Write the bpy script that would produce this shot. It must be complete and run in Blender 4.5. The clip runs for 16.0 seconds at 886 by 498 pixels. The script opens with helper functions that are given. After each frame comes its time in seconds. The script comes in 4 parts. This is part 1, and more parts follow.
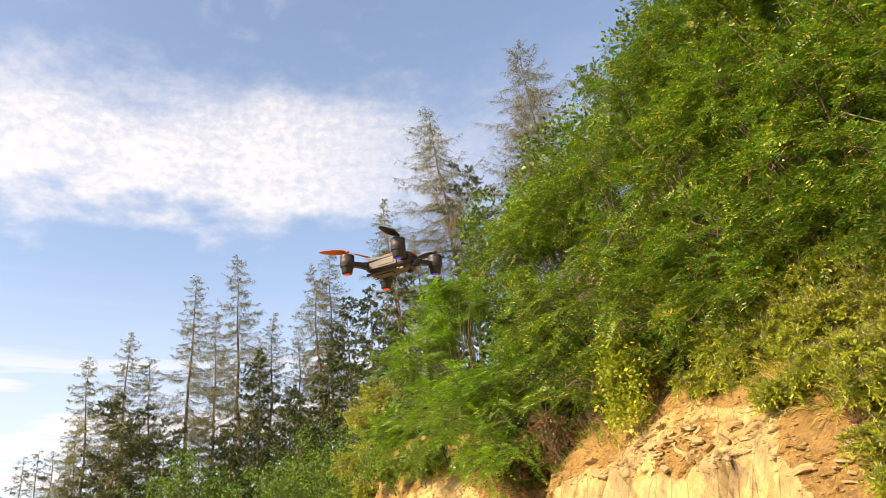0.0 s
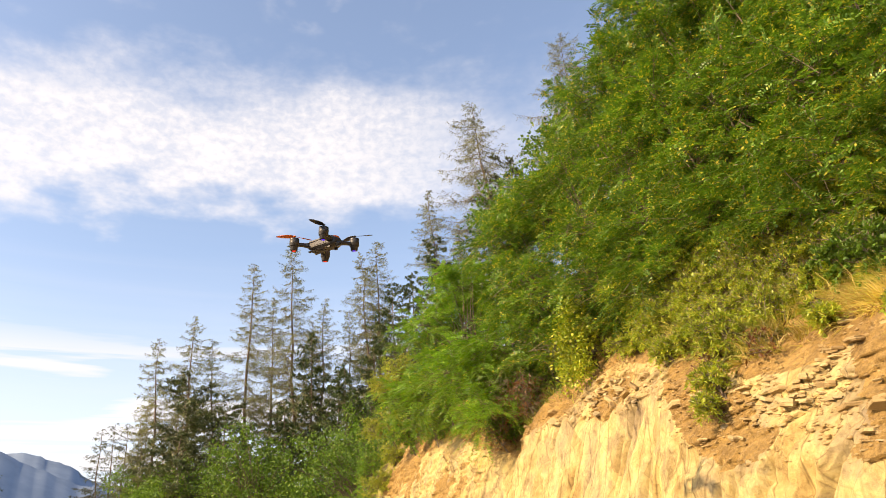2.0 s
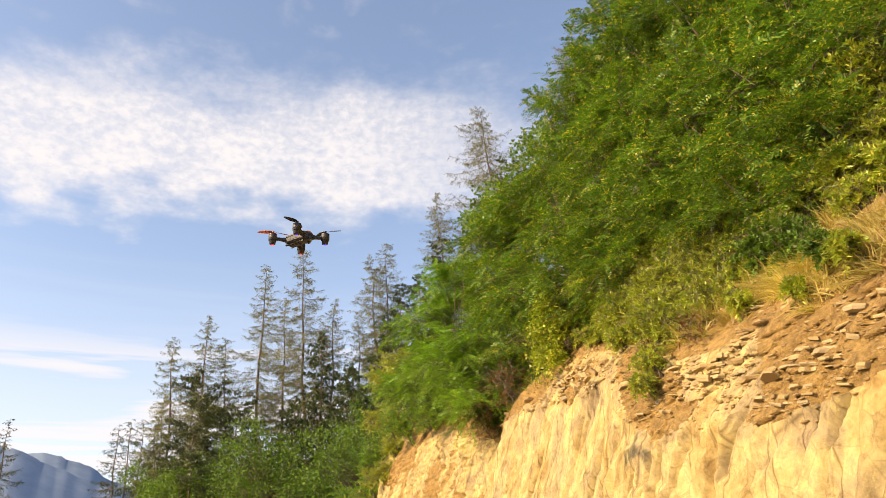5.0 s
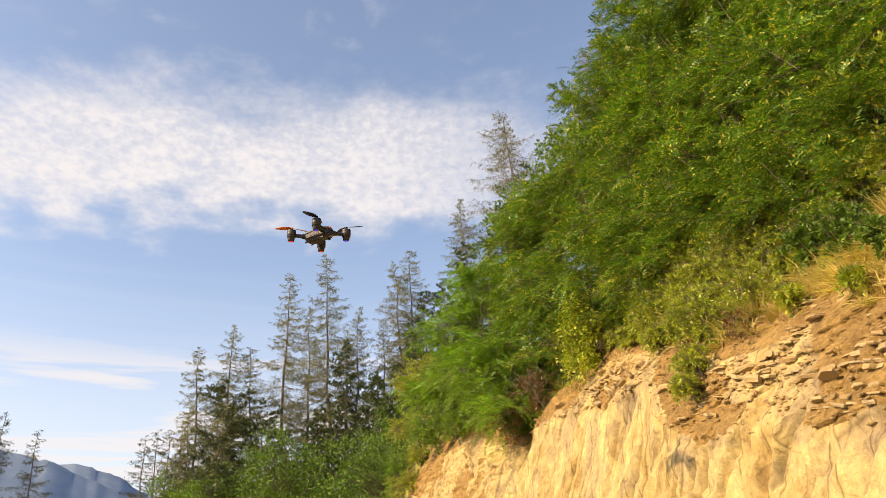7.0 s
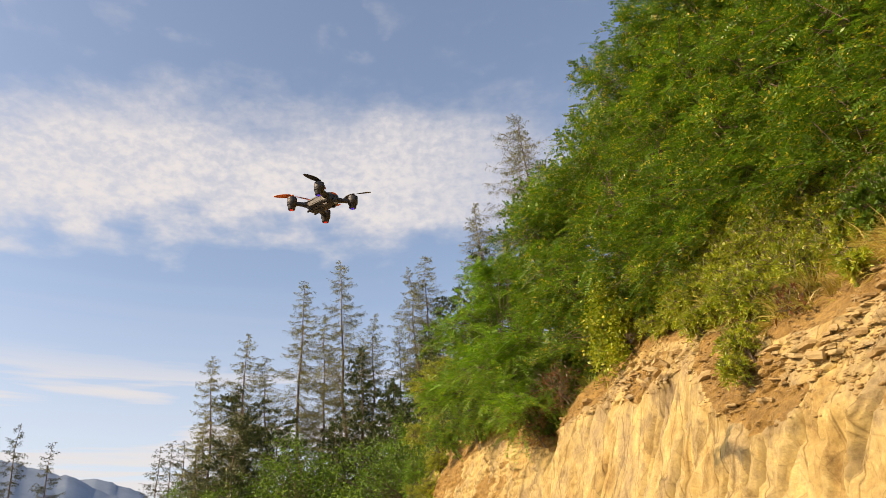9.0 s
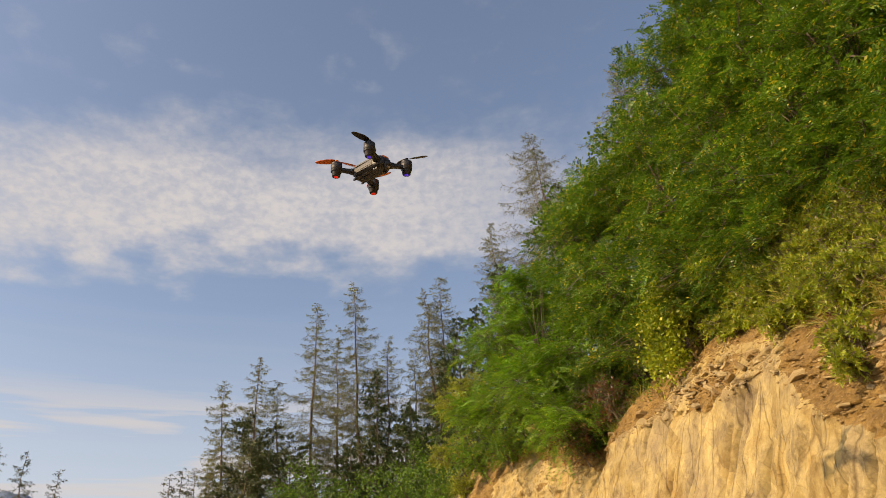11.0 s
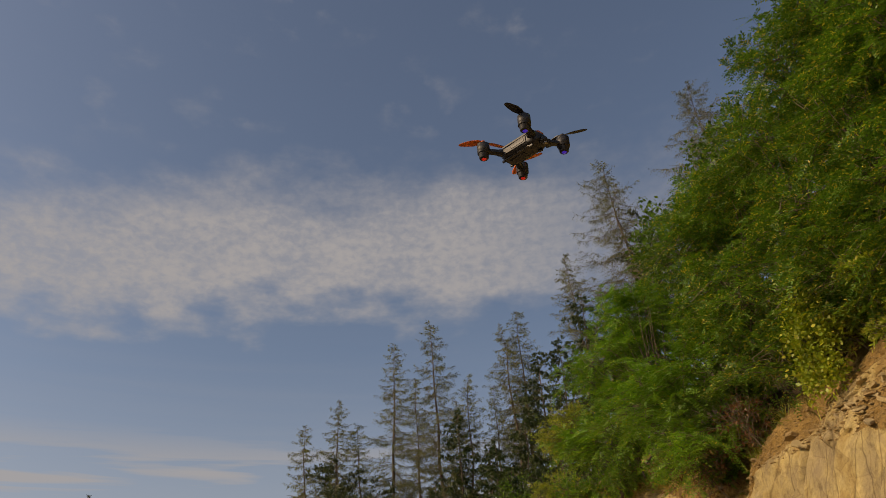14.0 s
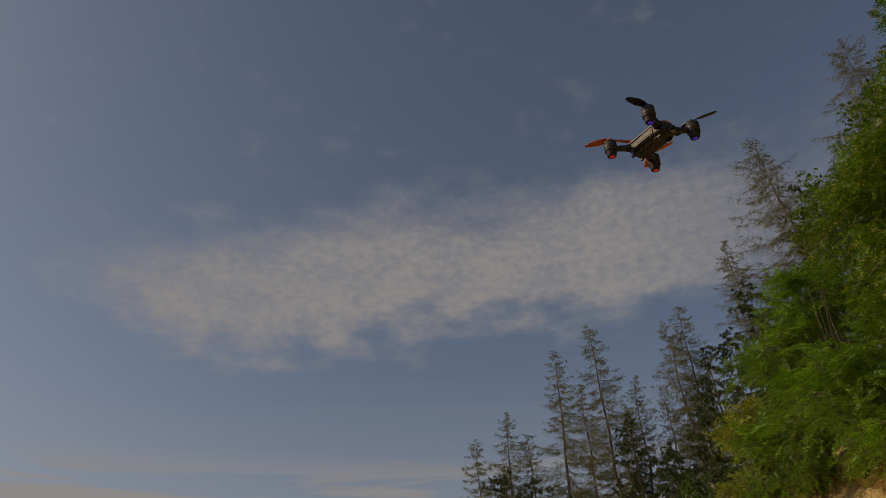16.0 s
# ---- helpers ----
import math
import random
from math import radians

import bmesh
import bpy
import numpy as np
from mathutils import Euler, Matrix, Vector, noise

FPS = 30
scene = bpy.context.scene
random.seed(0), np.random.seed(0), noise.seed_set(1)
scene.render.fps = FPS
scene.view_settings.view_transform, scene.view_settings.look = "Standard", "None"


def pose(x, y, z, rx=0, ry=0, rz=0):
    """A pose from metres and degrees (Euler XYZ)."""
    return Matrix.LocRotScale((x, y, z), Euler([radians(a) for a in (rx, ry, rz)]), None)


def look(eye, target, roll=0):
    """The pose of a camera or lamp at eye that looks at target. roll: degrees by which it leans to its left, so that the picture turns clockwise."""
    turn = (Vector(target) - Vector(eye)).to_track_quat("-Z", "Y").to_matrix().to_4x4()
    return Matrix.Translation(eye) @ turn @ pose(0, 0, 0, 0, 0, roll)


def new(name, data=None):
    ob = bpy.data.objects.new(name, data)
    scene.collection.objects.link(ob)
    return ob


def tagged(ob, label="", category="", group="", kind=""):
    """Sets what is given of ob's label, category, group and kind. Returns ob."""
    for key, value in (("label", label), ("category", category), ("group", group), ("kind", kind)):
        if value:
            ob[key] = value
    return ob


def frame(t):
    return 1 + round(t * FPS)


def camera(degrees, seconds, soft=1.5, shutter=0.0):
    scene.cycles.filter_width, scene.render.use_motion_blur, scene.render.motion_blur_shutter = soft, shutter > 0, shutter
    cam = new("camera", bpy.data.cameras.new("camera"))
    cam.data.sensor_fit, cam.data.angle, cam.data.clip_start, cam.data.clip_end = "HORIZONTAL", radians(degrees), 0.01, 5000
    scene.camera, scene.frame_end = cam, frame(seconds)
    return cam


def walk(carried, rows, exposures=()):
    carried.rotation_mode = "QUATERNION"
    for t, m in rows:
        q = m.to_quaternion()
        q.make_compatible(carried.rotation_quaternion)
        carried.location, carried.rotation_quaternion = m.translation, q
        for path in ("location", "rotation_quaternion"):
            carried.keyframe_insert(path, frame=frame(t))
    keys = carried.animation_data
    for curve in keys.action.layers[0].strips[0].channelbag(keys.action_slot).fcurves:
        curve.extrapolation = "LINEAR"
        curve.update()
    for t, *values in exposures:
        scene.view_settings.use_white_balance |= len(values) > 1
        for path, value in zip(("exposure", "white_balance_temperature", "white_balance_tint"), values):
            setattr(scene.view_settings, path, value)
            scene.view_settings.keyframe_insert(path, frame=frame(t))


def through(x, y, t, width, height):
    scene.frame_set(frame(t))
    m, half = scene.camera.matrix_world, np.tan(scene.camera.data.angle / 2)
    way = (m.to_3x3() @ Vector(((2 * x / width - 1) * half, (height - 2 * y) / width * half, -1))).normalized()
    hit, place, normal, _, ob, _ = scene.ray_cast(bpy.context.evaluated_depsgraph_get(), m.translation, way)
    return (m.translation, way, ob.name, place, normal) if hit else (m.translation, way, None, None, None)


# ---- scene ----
cam = camera(61.8, 16.0, soft=0.75)
PATH = [
    (0.0, (-0.812, 1.767, 2.996), (0.558, 10.733, 7.208), -5.99),
    (0.5, (-0.460, 1.559, 2.814), (0.625, 10.565, 7.023), -5.27),
    (1.0, (-0.128, 1.183, 2.584), (0.653, 10.232, 6.768), -4.62),
    (1.5, (-0.054, 0.456, 2.297), (0.580, 9.530, 6.450), -4.49),
    (2.0, (0.063, 0.035, 2.086), (0.598, 9.117, 6.236), -4.09),
    (2.5, (0.219, -0.202, 1.946), (0.680, 8.882, 6.101), -3.79),
    (3.0, (0.379, -0.388, 1.792), (0.780, 8.694, 5.958), -3.20),
    (3.5, (0.441, -0.653, 1.654), (0.800, 8.437, 5.807), -3.19),
    (4.0, (0.481, -0.759, 1.599), (0.813, 8.331, 5.754), -3.34),
    (6.5, (0.539, -0.422, 1.718), (0.788, 8.604, 6.015), -3.42),
    (7.0, (0.498, -0.316, 1.689), (0.501, 8.702, 6.010), -3.36),
    (7.5, (0.433, -0.172, 1.684), (0.314, 8.837, 6.021), -3.30),
    (8.0, (0.525, 0.109, 1.677), (0.331, 9.120, 6.009), -3.45),
    (10.5, (0.155, 0.942, 1.683), (-0.013, 9.729, 6.452), -3.89),
    (11.0, (0.012, 1.281, 1.733), (-0.259, 10.050, 6.532), -3.77),
    (11.5, (-0.191, 1.409, 1.737), (-0.724, 10.137, 6.588), -3.62),
    (12.0, (-0.357, 1.608, 1.724), (-1.011, 10.311, 6.607), -3.64),
    (12.5, (-0.461, 1.837, 1.749), (-1.166, 10.515, 6.667), -3.54),
    (13.0, (-0.558, 1.976, 1.808), (-1.295, 10.631, 6.763), -3.59),
    (13.5, (-0.588, 1.975, 1.828), (-1.385, 10.542, 6.925), -3.74),
    (14.0, (-0.636, 1.915, 1.821), (-1.689, 10.316, 7.141), -3.93),
    (14.5, (-0.686, 1.800, 1.797), (-2.443, 10.001, 7.244), -3.99),
    (15.0, (-0.601, 1.776, 1.708), (-3.164, 9.717, 7.220), -3.35),
    (15.5, (-0.583, 1.792, 1.735), (-3.450, 9.617, 7.262), -3.31),
    (16.0, (-0.554, 1.860, 1.770), (-3.509, 9.644, 7.308), -3.11),
]
EXPOSURES = [(0.0, 1.2, 7600, 15), (2.0, 1.2, 7600, 15), (4.0, 1.1, 7600, 15), (6.5, 1.04, 7600, 15), (7.0, 0.97, 7600, 15), (8.0, 0.87, 7650, 15), (10.5, 0.53, 7700, 15), (11.5, 0.33, 7700, 15), (12.5, 0.07, 7650, 15), (13.5, -0.2, 7650, 15), (14.5, -0.6, 7700, 15), (16.0, -0.92, 7800, 15)]
walk(cam, [(t, look(eye, target, roll)) for t, eye, target, roll in PATH], EXPOSURES)

# ---- sky and sun ----
SUN_AZ, SUN_EL = radians(-114), radians(29)


def node(tree, kind):
    return tree.nodes.new(kind)


def wire(tree, a, b, out=0, inp=0):
    tree.links.new(a.outputs[out], b.inputs[inp])


def math_node(tree, op, a, b=None, c=None):
    n = tree.nodes.new("ShaderNodeMath")
    n.operation = op
    for i, v in enumerate((a, b, c)):
        if v is None:
            continue
        if isinstance(v, (int, float)):
            n.inputs[i].default_value = v
        else:
            tree.links.new(v, n.inputs[i])
    return n.outputs[0]


def step_node(tree, v, lo, hi, a=0.0, b=1.0):
    n = tree.nodes.new("ShaderNodeMapRange")
    n.interpolation_type = "SMOOTHSTEP"
    tree.links.new(v, n.inputs[0])
    for i, k in enumerate((lo, hi, a, b)):
        n.inputs[i + 1].default_value = k
    return n.outputs[0]


def build_world():
    w = bpy.data.worlds.new("sky")
    w.use_nodes = True
    scene.world = w
    t = w.node_tree
    t.nodes.clear()
    sky = node(t, "ShaderNodeTexSky")
    sky.sky_type, sky.sun_disc = "NISHITA", False
    sky.sun_elevation, sky.sun_rotation = SUN_EL, SUN_AZ % (2 * math.pi)
    sky.altitude, sky.air_density, sky.dust_density, sky.ozone_density = 900, 1.0, 3.0, 1.2
    co = node(t, "ShaderNodeTexCoord")
    sep = node(t, "ShaderNodeSeparateXYZ")
    wire(t, co, sep)
    deg = 180 / math.pi
    az = math_node(t, "MULTIPLY", math_node(t, "ARCTAN2", sep.outputs[0], sep.outputs[1]), deg)
    el = math_node(t, "MULTIPLY", math_node(t, "ARCSINE", sep.outputs[2]), deg)

    def noise_at(ax, ey, scale, detail, rough=0.55, warp=0.0):
        comb = node(t, "ShaderNodeCombineXYZ")
        t.links.new(math_node(t, "MULTIPLY", az, ax), comb.inputs[0])
        t.links.new(math_node(t, "MULTIPLY", el, ey), comb.inputs[1])
        n = node(t, "ShaderNodeTexNoise")
        n.inputs["Scale"].default_value, n.inputs["Detail"].default_value, n.inputs["Roughness"].default_value, n.inputs["Distortion"].default_value = scale, detail, rough, warp
        wire(t, comb, n)
        return n.outputs[0]

    big = noise_at(0.07, 0.16, 1.0, 5.0, 0.6)
    mid = noise_at(0.22, 0.42, 1.0, 4.0, 0.5, 0.1)
    fine = noise_at(1.1, 1.8, 1.0, 3.0, 0.55, 0.2)
    # the long patch of mackerel cloud
    wob = math_node(t, "MULTIPLY_ADD", math_node(t, "SUBTRACT", big, 0.5), 11.0, el)
    wob = math_node(t, "MULTIPLY_ADD", math_node(t, "SUBTRACT", mid, 0.5), 5.0, wob)
    wob = math_node(t, "ADD", wob, step_node(t, az, -56, -22, 5.0, 0.0))
    band = math_node(t, "MULTIPLY", step_node(t, math_node(t, "SUBTRACT", wob, step_node(t, az, -55, -36, 6.0, 0.0)), 25.5, 29.5), step_node(t, wob, 33.0, 39.5, 1.0, 0.0))
    waz = math_node(t, "MULTIPLY_ADD", math_node(t, "SUBTRACT", mid, 0.5), 14.0, az)
    band = math_node(t, "MULTIPLY", band, math_node(t, "MULTIPLY", step_node(t, waz, -57, -43), step_node(t, waz, -8, 22, 1.0, 0.15)))
    rip = step_node(t, math_node(t, "MULTIPLY_ADD", fine, 0.55, math_node(t, "MULTIPLY", mid, 0.45)), 0.32, 0.66, 0.55, 1.0)
    band = math_node(t, "MULTIPLY", band, rip)
    # thin streaks low over the valley, and a faint veil above
    streak = noise_at(0.035, 0.55, 1.0, 4.0, 0.55, 0.4)
    low = math_node(t, "MULTIPLY", step_node(t, streak, 0.44, 0.58), math_node(t, "MULTIPLY", step_node(t, el, 3, 10), step_node(t, el, 15, 20, 1.0, 0.0)))
    low = math_node(t, "MULTIPLY", low, 0.9)
    veil = math_node(t, "MULTIPLY", math_node(t, "MULTIPLY", step_node(t, mid, 0.5, 0.8), step_node(t, big, 0.45, 0.7)), step_node(t, el, 34, 42, 0.0, 0.35))
    dens = math_node(t, "MAXIMUM", math_node(t, "MAXIMUM", band, low), veil)
    haze = step_node(t, math_node(t, "MULTIPLY_ADD", math_node(t, "SUBTRACT", streak, 0.5), 9.0, el), 6.0, 27.0, 0.42, 0.0)
    dens = math_node(t, "MULTIPLY", math_node(t, "MAXIMUM", dens, haze), 0.97)
    mix = node(t, "ShaderNodeMix")
    mix.data_type = "RGBA"
    t.links.new(dens, mix.inputs[0])
    t.links.new(sky.outputs[0], mix.inputs[6])
    mix.inputs[7].default_value = (2.98, 3.12, 3.42, 1)
    bg = node(t, "ShaderNodeBackground")
    bg.inputs[1].default_value = 0.15
    t.links.new(mix.outputs[2], bg.inputs[0])
    wire(t, bg, node(t, "ShaderNodeOutputWorld"))


build_world()
sun = new("sun", bpy.data.lights.new("sun", "SUN"))
sun.data.energy, sun.data.angle, sun.data.color = 3.6, radians(0.6), (1.0, 0.80, 0.54)
sun.matrix_world = look((math.sin(SUN_AZ) * 60 * math.cos(SUN_EL), math.cos(SUN_AZ) * 60 * math.cos(SUN_EL), 60 * math.sin(SUN_EL)), (0, 0, 0))

# ---- materials ----


def material(name):
    m = bpy.data.materials.new(name)
    m.use_nodes = True
    t = m.node_tree
    return m, t, t.nodes["Principled BSDF"]


def ramp_node(t, source, stops):
    r = t.nodes.new("ShaderNodeValToRGB")
    t.links.new(source, r.inputs[0])
    e = r.color_ramp.elements
    while len(e) < len(stops):
        e.new(0.5)
    for k, (at, colour) in zip(e, stops):
        k.position, k.color = at, (*colour, 1)
    return r.outputs[0]


def tex_noise(t, scale, detail=4.0, rough=0.6, stretch=(1, 1, 1), turn=(0, 0, 0), warp=0.0):
    co, mp, n = t.nodes.new("ShaderNodeTexCoord"), t.nodes.new("ShaderNodeMapping"), t.nodes.new("ShaderNodeTexNoise")
    t.links.new(co.outputs["Object"], mp.inputs[0])
    t.links.new(mp.outputs[0], n.inputs[0])
    mp.inputs["Scale"].default_value = stretch
    mp.inputs["Rotation"].default_value = turn
    n.inputs["Scale"].default_value, n.inputs["Detail"].default_value, n.inputs["Roughness"].default_value, n.inputs["Distortion"].default_value = scale, detail, rough, warp
    return n.outputs[0]


def mix_colour(t, f, a, b, mode="MIX"):
    m = t.nodes.new("ShaderNodeMix")
    m.data_type, m.blend_type = "RGBA", mode
    for v, key in ((f, 0), (a, 6), (b, 7)):
        if isinstance(v, (int, float)):
            m.inputs[key].default_value = v
        elif isinstance(v, tuple):
            m.inputs[key].default_value = (*v, 1)
        else:
            t.links.new(v, m.inputs[key])
    return m.outputs[2]


def bump(t, bsdf, height, strength, distance):
    b = t.nodes.new("ShaderNodeBump")
    b.inputs["Strength"].default_value, b.inputs["Distance"].default_value = strength, distance
    t.links.new(height, b.inputs["Height"])
    t.links.new(b.outputs[0], bsdf.inputs["Normal"])


def leaf_material(name, stops, through=0.3, rough=0.42, spread=0.45):
    """Leaf: per-leaf colour, a slow drift over the crown, some light passing through."""
    m, t, b = material(name)
    geo = t.nodes.new("ShaderNodeNewGeometry")
    colour = ramp_node(t, geo.outputs["Random Per Island"], stops)
    drift = tex_noise(t, 1.3, 2.0)
    shade = ramp_node(t, drift, [(0.3, (1 - spread,) * 3), (0.7, (1 + spread * 0.4,) * 3)])
    colour = mix_colour(t, 1.0, colour, shade, "MULTIPLY")
    t.links.new(colour, b.inputs["Base Color"])
    b.inputs["Roughness"].default_value = rough
    b.inputs["Specular IOR Level"].default_value = 0.5
    tr, mx = t.nodes.new("ShaderNodeBsdfTranslucent"), t.nodes.new("ShaderNodeMixShader")
    t.links.new(mix_colour(t, 1.0, colour, (1.15, 1.2, 0.6), "MULTIPLY"), tr.inputs[0])
    mx.inputs[0].default_value = through
    t.links.new(b.outputs[0], mx.inputs[1])
    t.links.new(tr.outputs[0], mx.inputs[2])
    t.links.new(mx.outputs[0], t.nodes["Material Output"].inputs[0])
    return m


def rock_material():
    m, t, b = material("buff_rock")
    streak = tex_noise(t, 3.4, 6.0, 0.7, (1, 1.6, 0.3), (0.3, 0, 0), 0.1)
    grain = tex_noise(t, 22.0, 6.0, 0.7)
    big = tex_noise(t, 1.5, 6.0, 0.68, (1, 1.2, 0.75), (0.3, 0, 0), 0.15)
    base = ramp_node(t, big, [(0.34, (0.30, 0.205, 0.070)), (0.44, (0.39, 0.300, 0.120)), (0.50, (0.45, 0.365, 0.165)), (0.57, (0.34, 0.275, 0.140)), (0.68, (0.27, 0.215, 0.125))])
    lines = ramp_node(t, streak, [(0.3, (0.62, 0.5, 0.36)), (0.45, (0.95, 0.92, 0.88)), (0.62, (1.08, 1.05, 0.98)), (0.75, (0.85, 0.80, 0.72))])
    colour = mix_colour(t, 0.45, base, lines, "MULTIPLY")
    colour = mix_colour(t, 0.5, colour, ramp_node(t, grain, [(0.3, (0.7, 0.66, 0.6)), (0.7, (1.15, 1.13, 1.1))]), "MULTIPLY")
    mott = tex_noise(t, 6.5, 8.0, 0.72, (1, 1.3, 0.8), warp=0.4)
    colour = mix_colour(t, 0.85, colour, ramp_node(t, mott, [(0.34, (0.55, 0.48, 0.40)), (0.47, (0.95, 0.93, 0.90)), (0.62, (1.18, 1.16, 1.10))]), "MULTIPLY")
    co, mp, vo = t.nodes.new("ShaderNodeTexCoord"), t.nodes.new("ShaderNodeMapping"), t.nodes.new("ShaderNodeTexVoronoi")
    vo.feature = "DISTANCE_TO_EDGE"
    mp.inputs["Scale"].default_value, mp.inputs["Rotation"].default_value = (1.0, 3.4, 0.55), (0.22, 0, 0)
    vo.inputs["Scale"].default_value = 1.0
    wob = t.nodes.new("ShaderNodeVectorMath")
    wob.operation = "MULTIPLY_ADD"
    t.links.new(co.outputs["Object"], mp.inputs[0])
    cn = t.nodes.new("ShaderNodeTexNoise")
    cn.inputs["Scale"].default_value, cn.inputs["Detail"].default_value = 2.5, 5.0
    t.links.new(mp.outputs[0], cn.inputs[0])
    t.links.new(cn.outputs["Color"], wob.inputs[0])
    wob.inputs[1].default_value = (0.05, 0.05, 0.05)
    t.links.new(mp.outputs[0], wob.inputs[2])
    t.links.new(wob.outputs[0], vo.inputs["Vector"])
    # angular fragments, each with its own tone
    fm, fv, fe = t.nodes.new("ShaderNodeMapping"), t.nodes.new("ShaderNodeTexVoronoi"), t.nodes.new("ShaderNodeTexVoronoi")
    fm.inputs["Scale"].default_value, fm.inputs["Rotation"].default_value = (2.0, 6.5, 3.2), (0.3, 0, 0)
    t.links.new(co.outputs["Object"], fm.inputs[0])
    fe.feature = "DISTANCE_TO_EDGE"
    for v in (fv, fe):
        v.inputs["Scale"].default_value = 1.0
        t.links.new(fm.outputs[0], v.inputs["Vector"])
    bw = t.nodes.new("ShaderNodeRGBToBW")
    t.links.new(fv.outputs["Color"], bw.inputs[0])
    colour = mix_colour(t, 0.6, colour, ramp_node(t, bw.outputs[0], [(0.2, (0.72, 0.68, 0.62)), (0.5, (1.0, 1.0, 1.0)), (0.8, (1.14, 1.12, 1.08))]), "MULTIPLY")
    colour = mix_colour(t, 0.34, colour, ramp_node(t, fe.outputs["Distance"], [(0.0, (0.45, 0.36, 0.26)), (0.03, (1.0, 1.0, 1.0))]), "MULTIPLY")
    crack = ramp_node(t, vo.outputs["Distance"], [(0.0, (0.0, 0.0, 0.0)), (0.035, (1.0, 1.0, 1.0))])
    colour = mix_colour(t, 0.6, colour, ramp_node(t, vo.outputs["Distance"], [(0.0, (0.26, 0.19, 0.12)), (0.022, (1.0, 1.0, 1.0))]), "MULTIPLY")
    t.links.new(colour, b.inputs["Base Color"])
    b.inputs["Roughness"].default_value = 0.85
    bump(t, b, mix_colour(t, 0.35, mix_colour(t, 0.5, mott, grain), mix_colour(t, 0.6, crack, fv.outputs["Color"])), 1.0, 0.06)
    return m


def stone_material():
    m, t, b = material("slab_stone")
    info = t.nodes.new("ShaderNodeObjectInfo")
    base = ramp_node(t, info.outputs["Random"], [(0.0, (0.32, 0.22, 0.095)), (0.4, (0.43, 0.32, 0.15)), (0.8, (0.47, 0.37, 0.19)), (1.0, (0.37, 0.29, 0.17))])
    n = tex_noise(t, 16.0, 5.0, 0.7)
    t.links.new(mix_colour(t, 0.7, base, ramp_node(t, n, [(0.3, (0.65, 0.6, 0.52)), (0.7, (1.12, 1.1, 1.05))]), "MULTIPLY"), b.inputs["Base Color"])
    b.inputs["Roughness"].default_value = 0.85
    bump(t, b, n, 0.6, 0.015)
    return m


def soil_material(name, dark, light):
    m, t, b = material(name)
    n1, n2, n3 = tex_noise(t, 1.6, 5.0), tex_noise(t, 34.0, 5.0, 0.75), tex_noise(t, 8.0, 5.0, 0.7, warp=0.5)
    colour = ramp_node(t, n1, [(0.3, dark), (0.7, light)])
    colour = mix_colour(t, 0.75, colour, ramp_node(t, n3, [(0.34, (0.50, 0.44, 0.36)), (0.5, (0.95, 0.93, 0.9)), (0.66, (1.25, 1.22, 1.16))]), "MULTIPLY")
    t.links.new(mix_colour(t, 0.8, colour, ramp_node(t, n2, [(0.32, (0.5, 0.45, 0.4)), (0.68, (1.25, 1.22, 1.16))]), "MULTIPLY"), b.inputs["Base Color"])
    b.inputs["Roughness"].default_value = 0.95
    bump(t, b, mix_colour(t, 0.5, n2, n3), 1.0, 0.06)
    return m


def bark_material(name, dark, light):
    m, t, b = material(name)
    n = tex_noise(t, 9.0, 5.0, 0.7, (1, 1, 0.25))
    t.links.new(ramp_node(t, n, [(0.3, dark), (0.7, light)]), b.inputs["Base Color"])
    b.inputs["Roughness"].default_value = 0.9
    bump(t, b, n, 0.7, 0.02)
    return m


def plastic(name, colour, rough, metal=0.0, glow=0.0):
    m, t, b = material(name)
    n = tex_noise(t, 60.0, 4.0)
    t.links.new(mix_colour(t, 0.35, colour, ramp_node(t, n, [(0.3, (0.6, 0.6, 0.6)), (0.7, (1.2, 1.2, 1.2))]), "MULTIPLY"), b.inputs["Base Color"])
    b.inputs["Roughness"].default_value, b.inputs["Metallic"].default_value = rough, metal
    if glow:
        b.inputs["Emission Color"].default_value, b.inputs["Emission Strength"].default_value = (*colour, 1), glow
    return m


ROCK, STONE = rock_material(), stone_material()
SOIL = soil_material("ochre_soil", (0.24, 0.150, 0.045), (0.38, 0.255, 0.085))
EARTH = soil_material("forest_earth", (0.05, 0.035, 0.02), (0.10, 0.07, 0.035))
GRAVEL = soil_material("gravel_road", (0.16, 0.13, 0.10), (0.26, 0.23, 0.19))
BARK = bark_material("grey_brown_bark", (0.07, 0.05, 0.035), (0.19, 0.145, 0.10))
TWIG = bark_material("thin_branch_bark", (0.085, 0.065, 0.045), (0.20, 0.155, 0.105))
ROBINIA = leaf_material("pinnate_leaf", [(0.0, (0.074, 0.164, 0.022)), (0.45, (0.126, 0.258, 0.030)), (0.85, (0.198, 0.338, 0.040)), (0.91, (0.400, 0.420, 0.045)), (0.95, (0.620, 0.500, 0.055)), (1.0, (0.640, 0.520, 0.075))], 0.3, 0.4)
# darker copy of the pinnate leaf: shade among the crowns put into its colour
BACKLEAF = leaf_material("shaded_pinnate_leaf", [(0.0, (0.065, 0.130, 0.018)), (0.6, (0.115, 0.215, 0.025)), (1.0, (0.185, 0.275, 0.034))], 0.28, 0.45)
FRESH = leaf_material("fresh_pinnate_leaf", [(0.0, (0.110, 0.250, 0.026)), (0.5, (0.178, 0.360, 0.034)), (0.95, (0.270, 0.430, 0.045)), (1.0, (0.600, 0.500, 0.050))], 0.34)
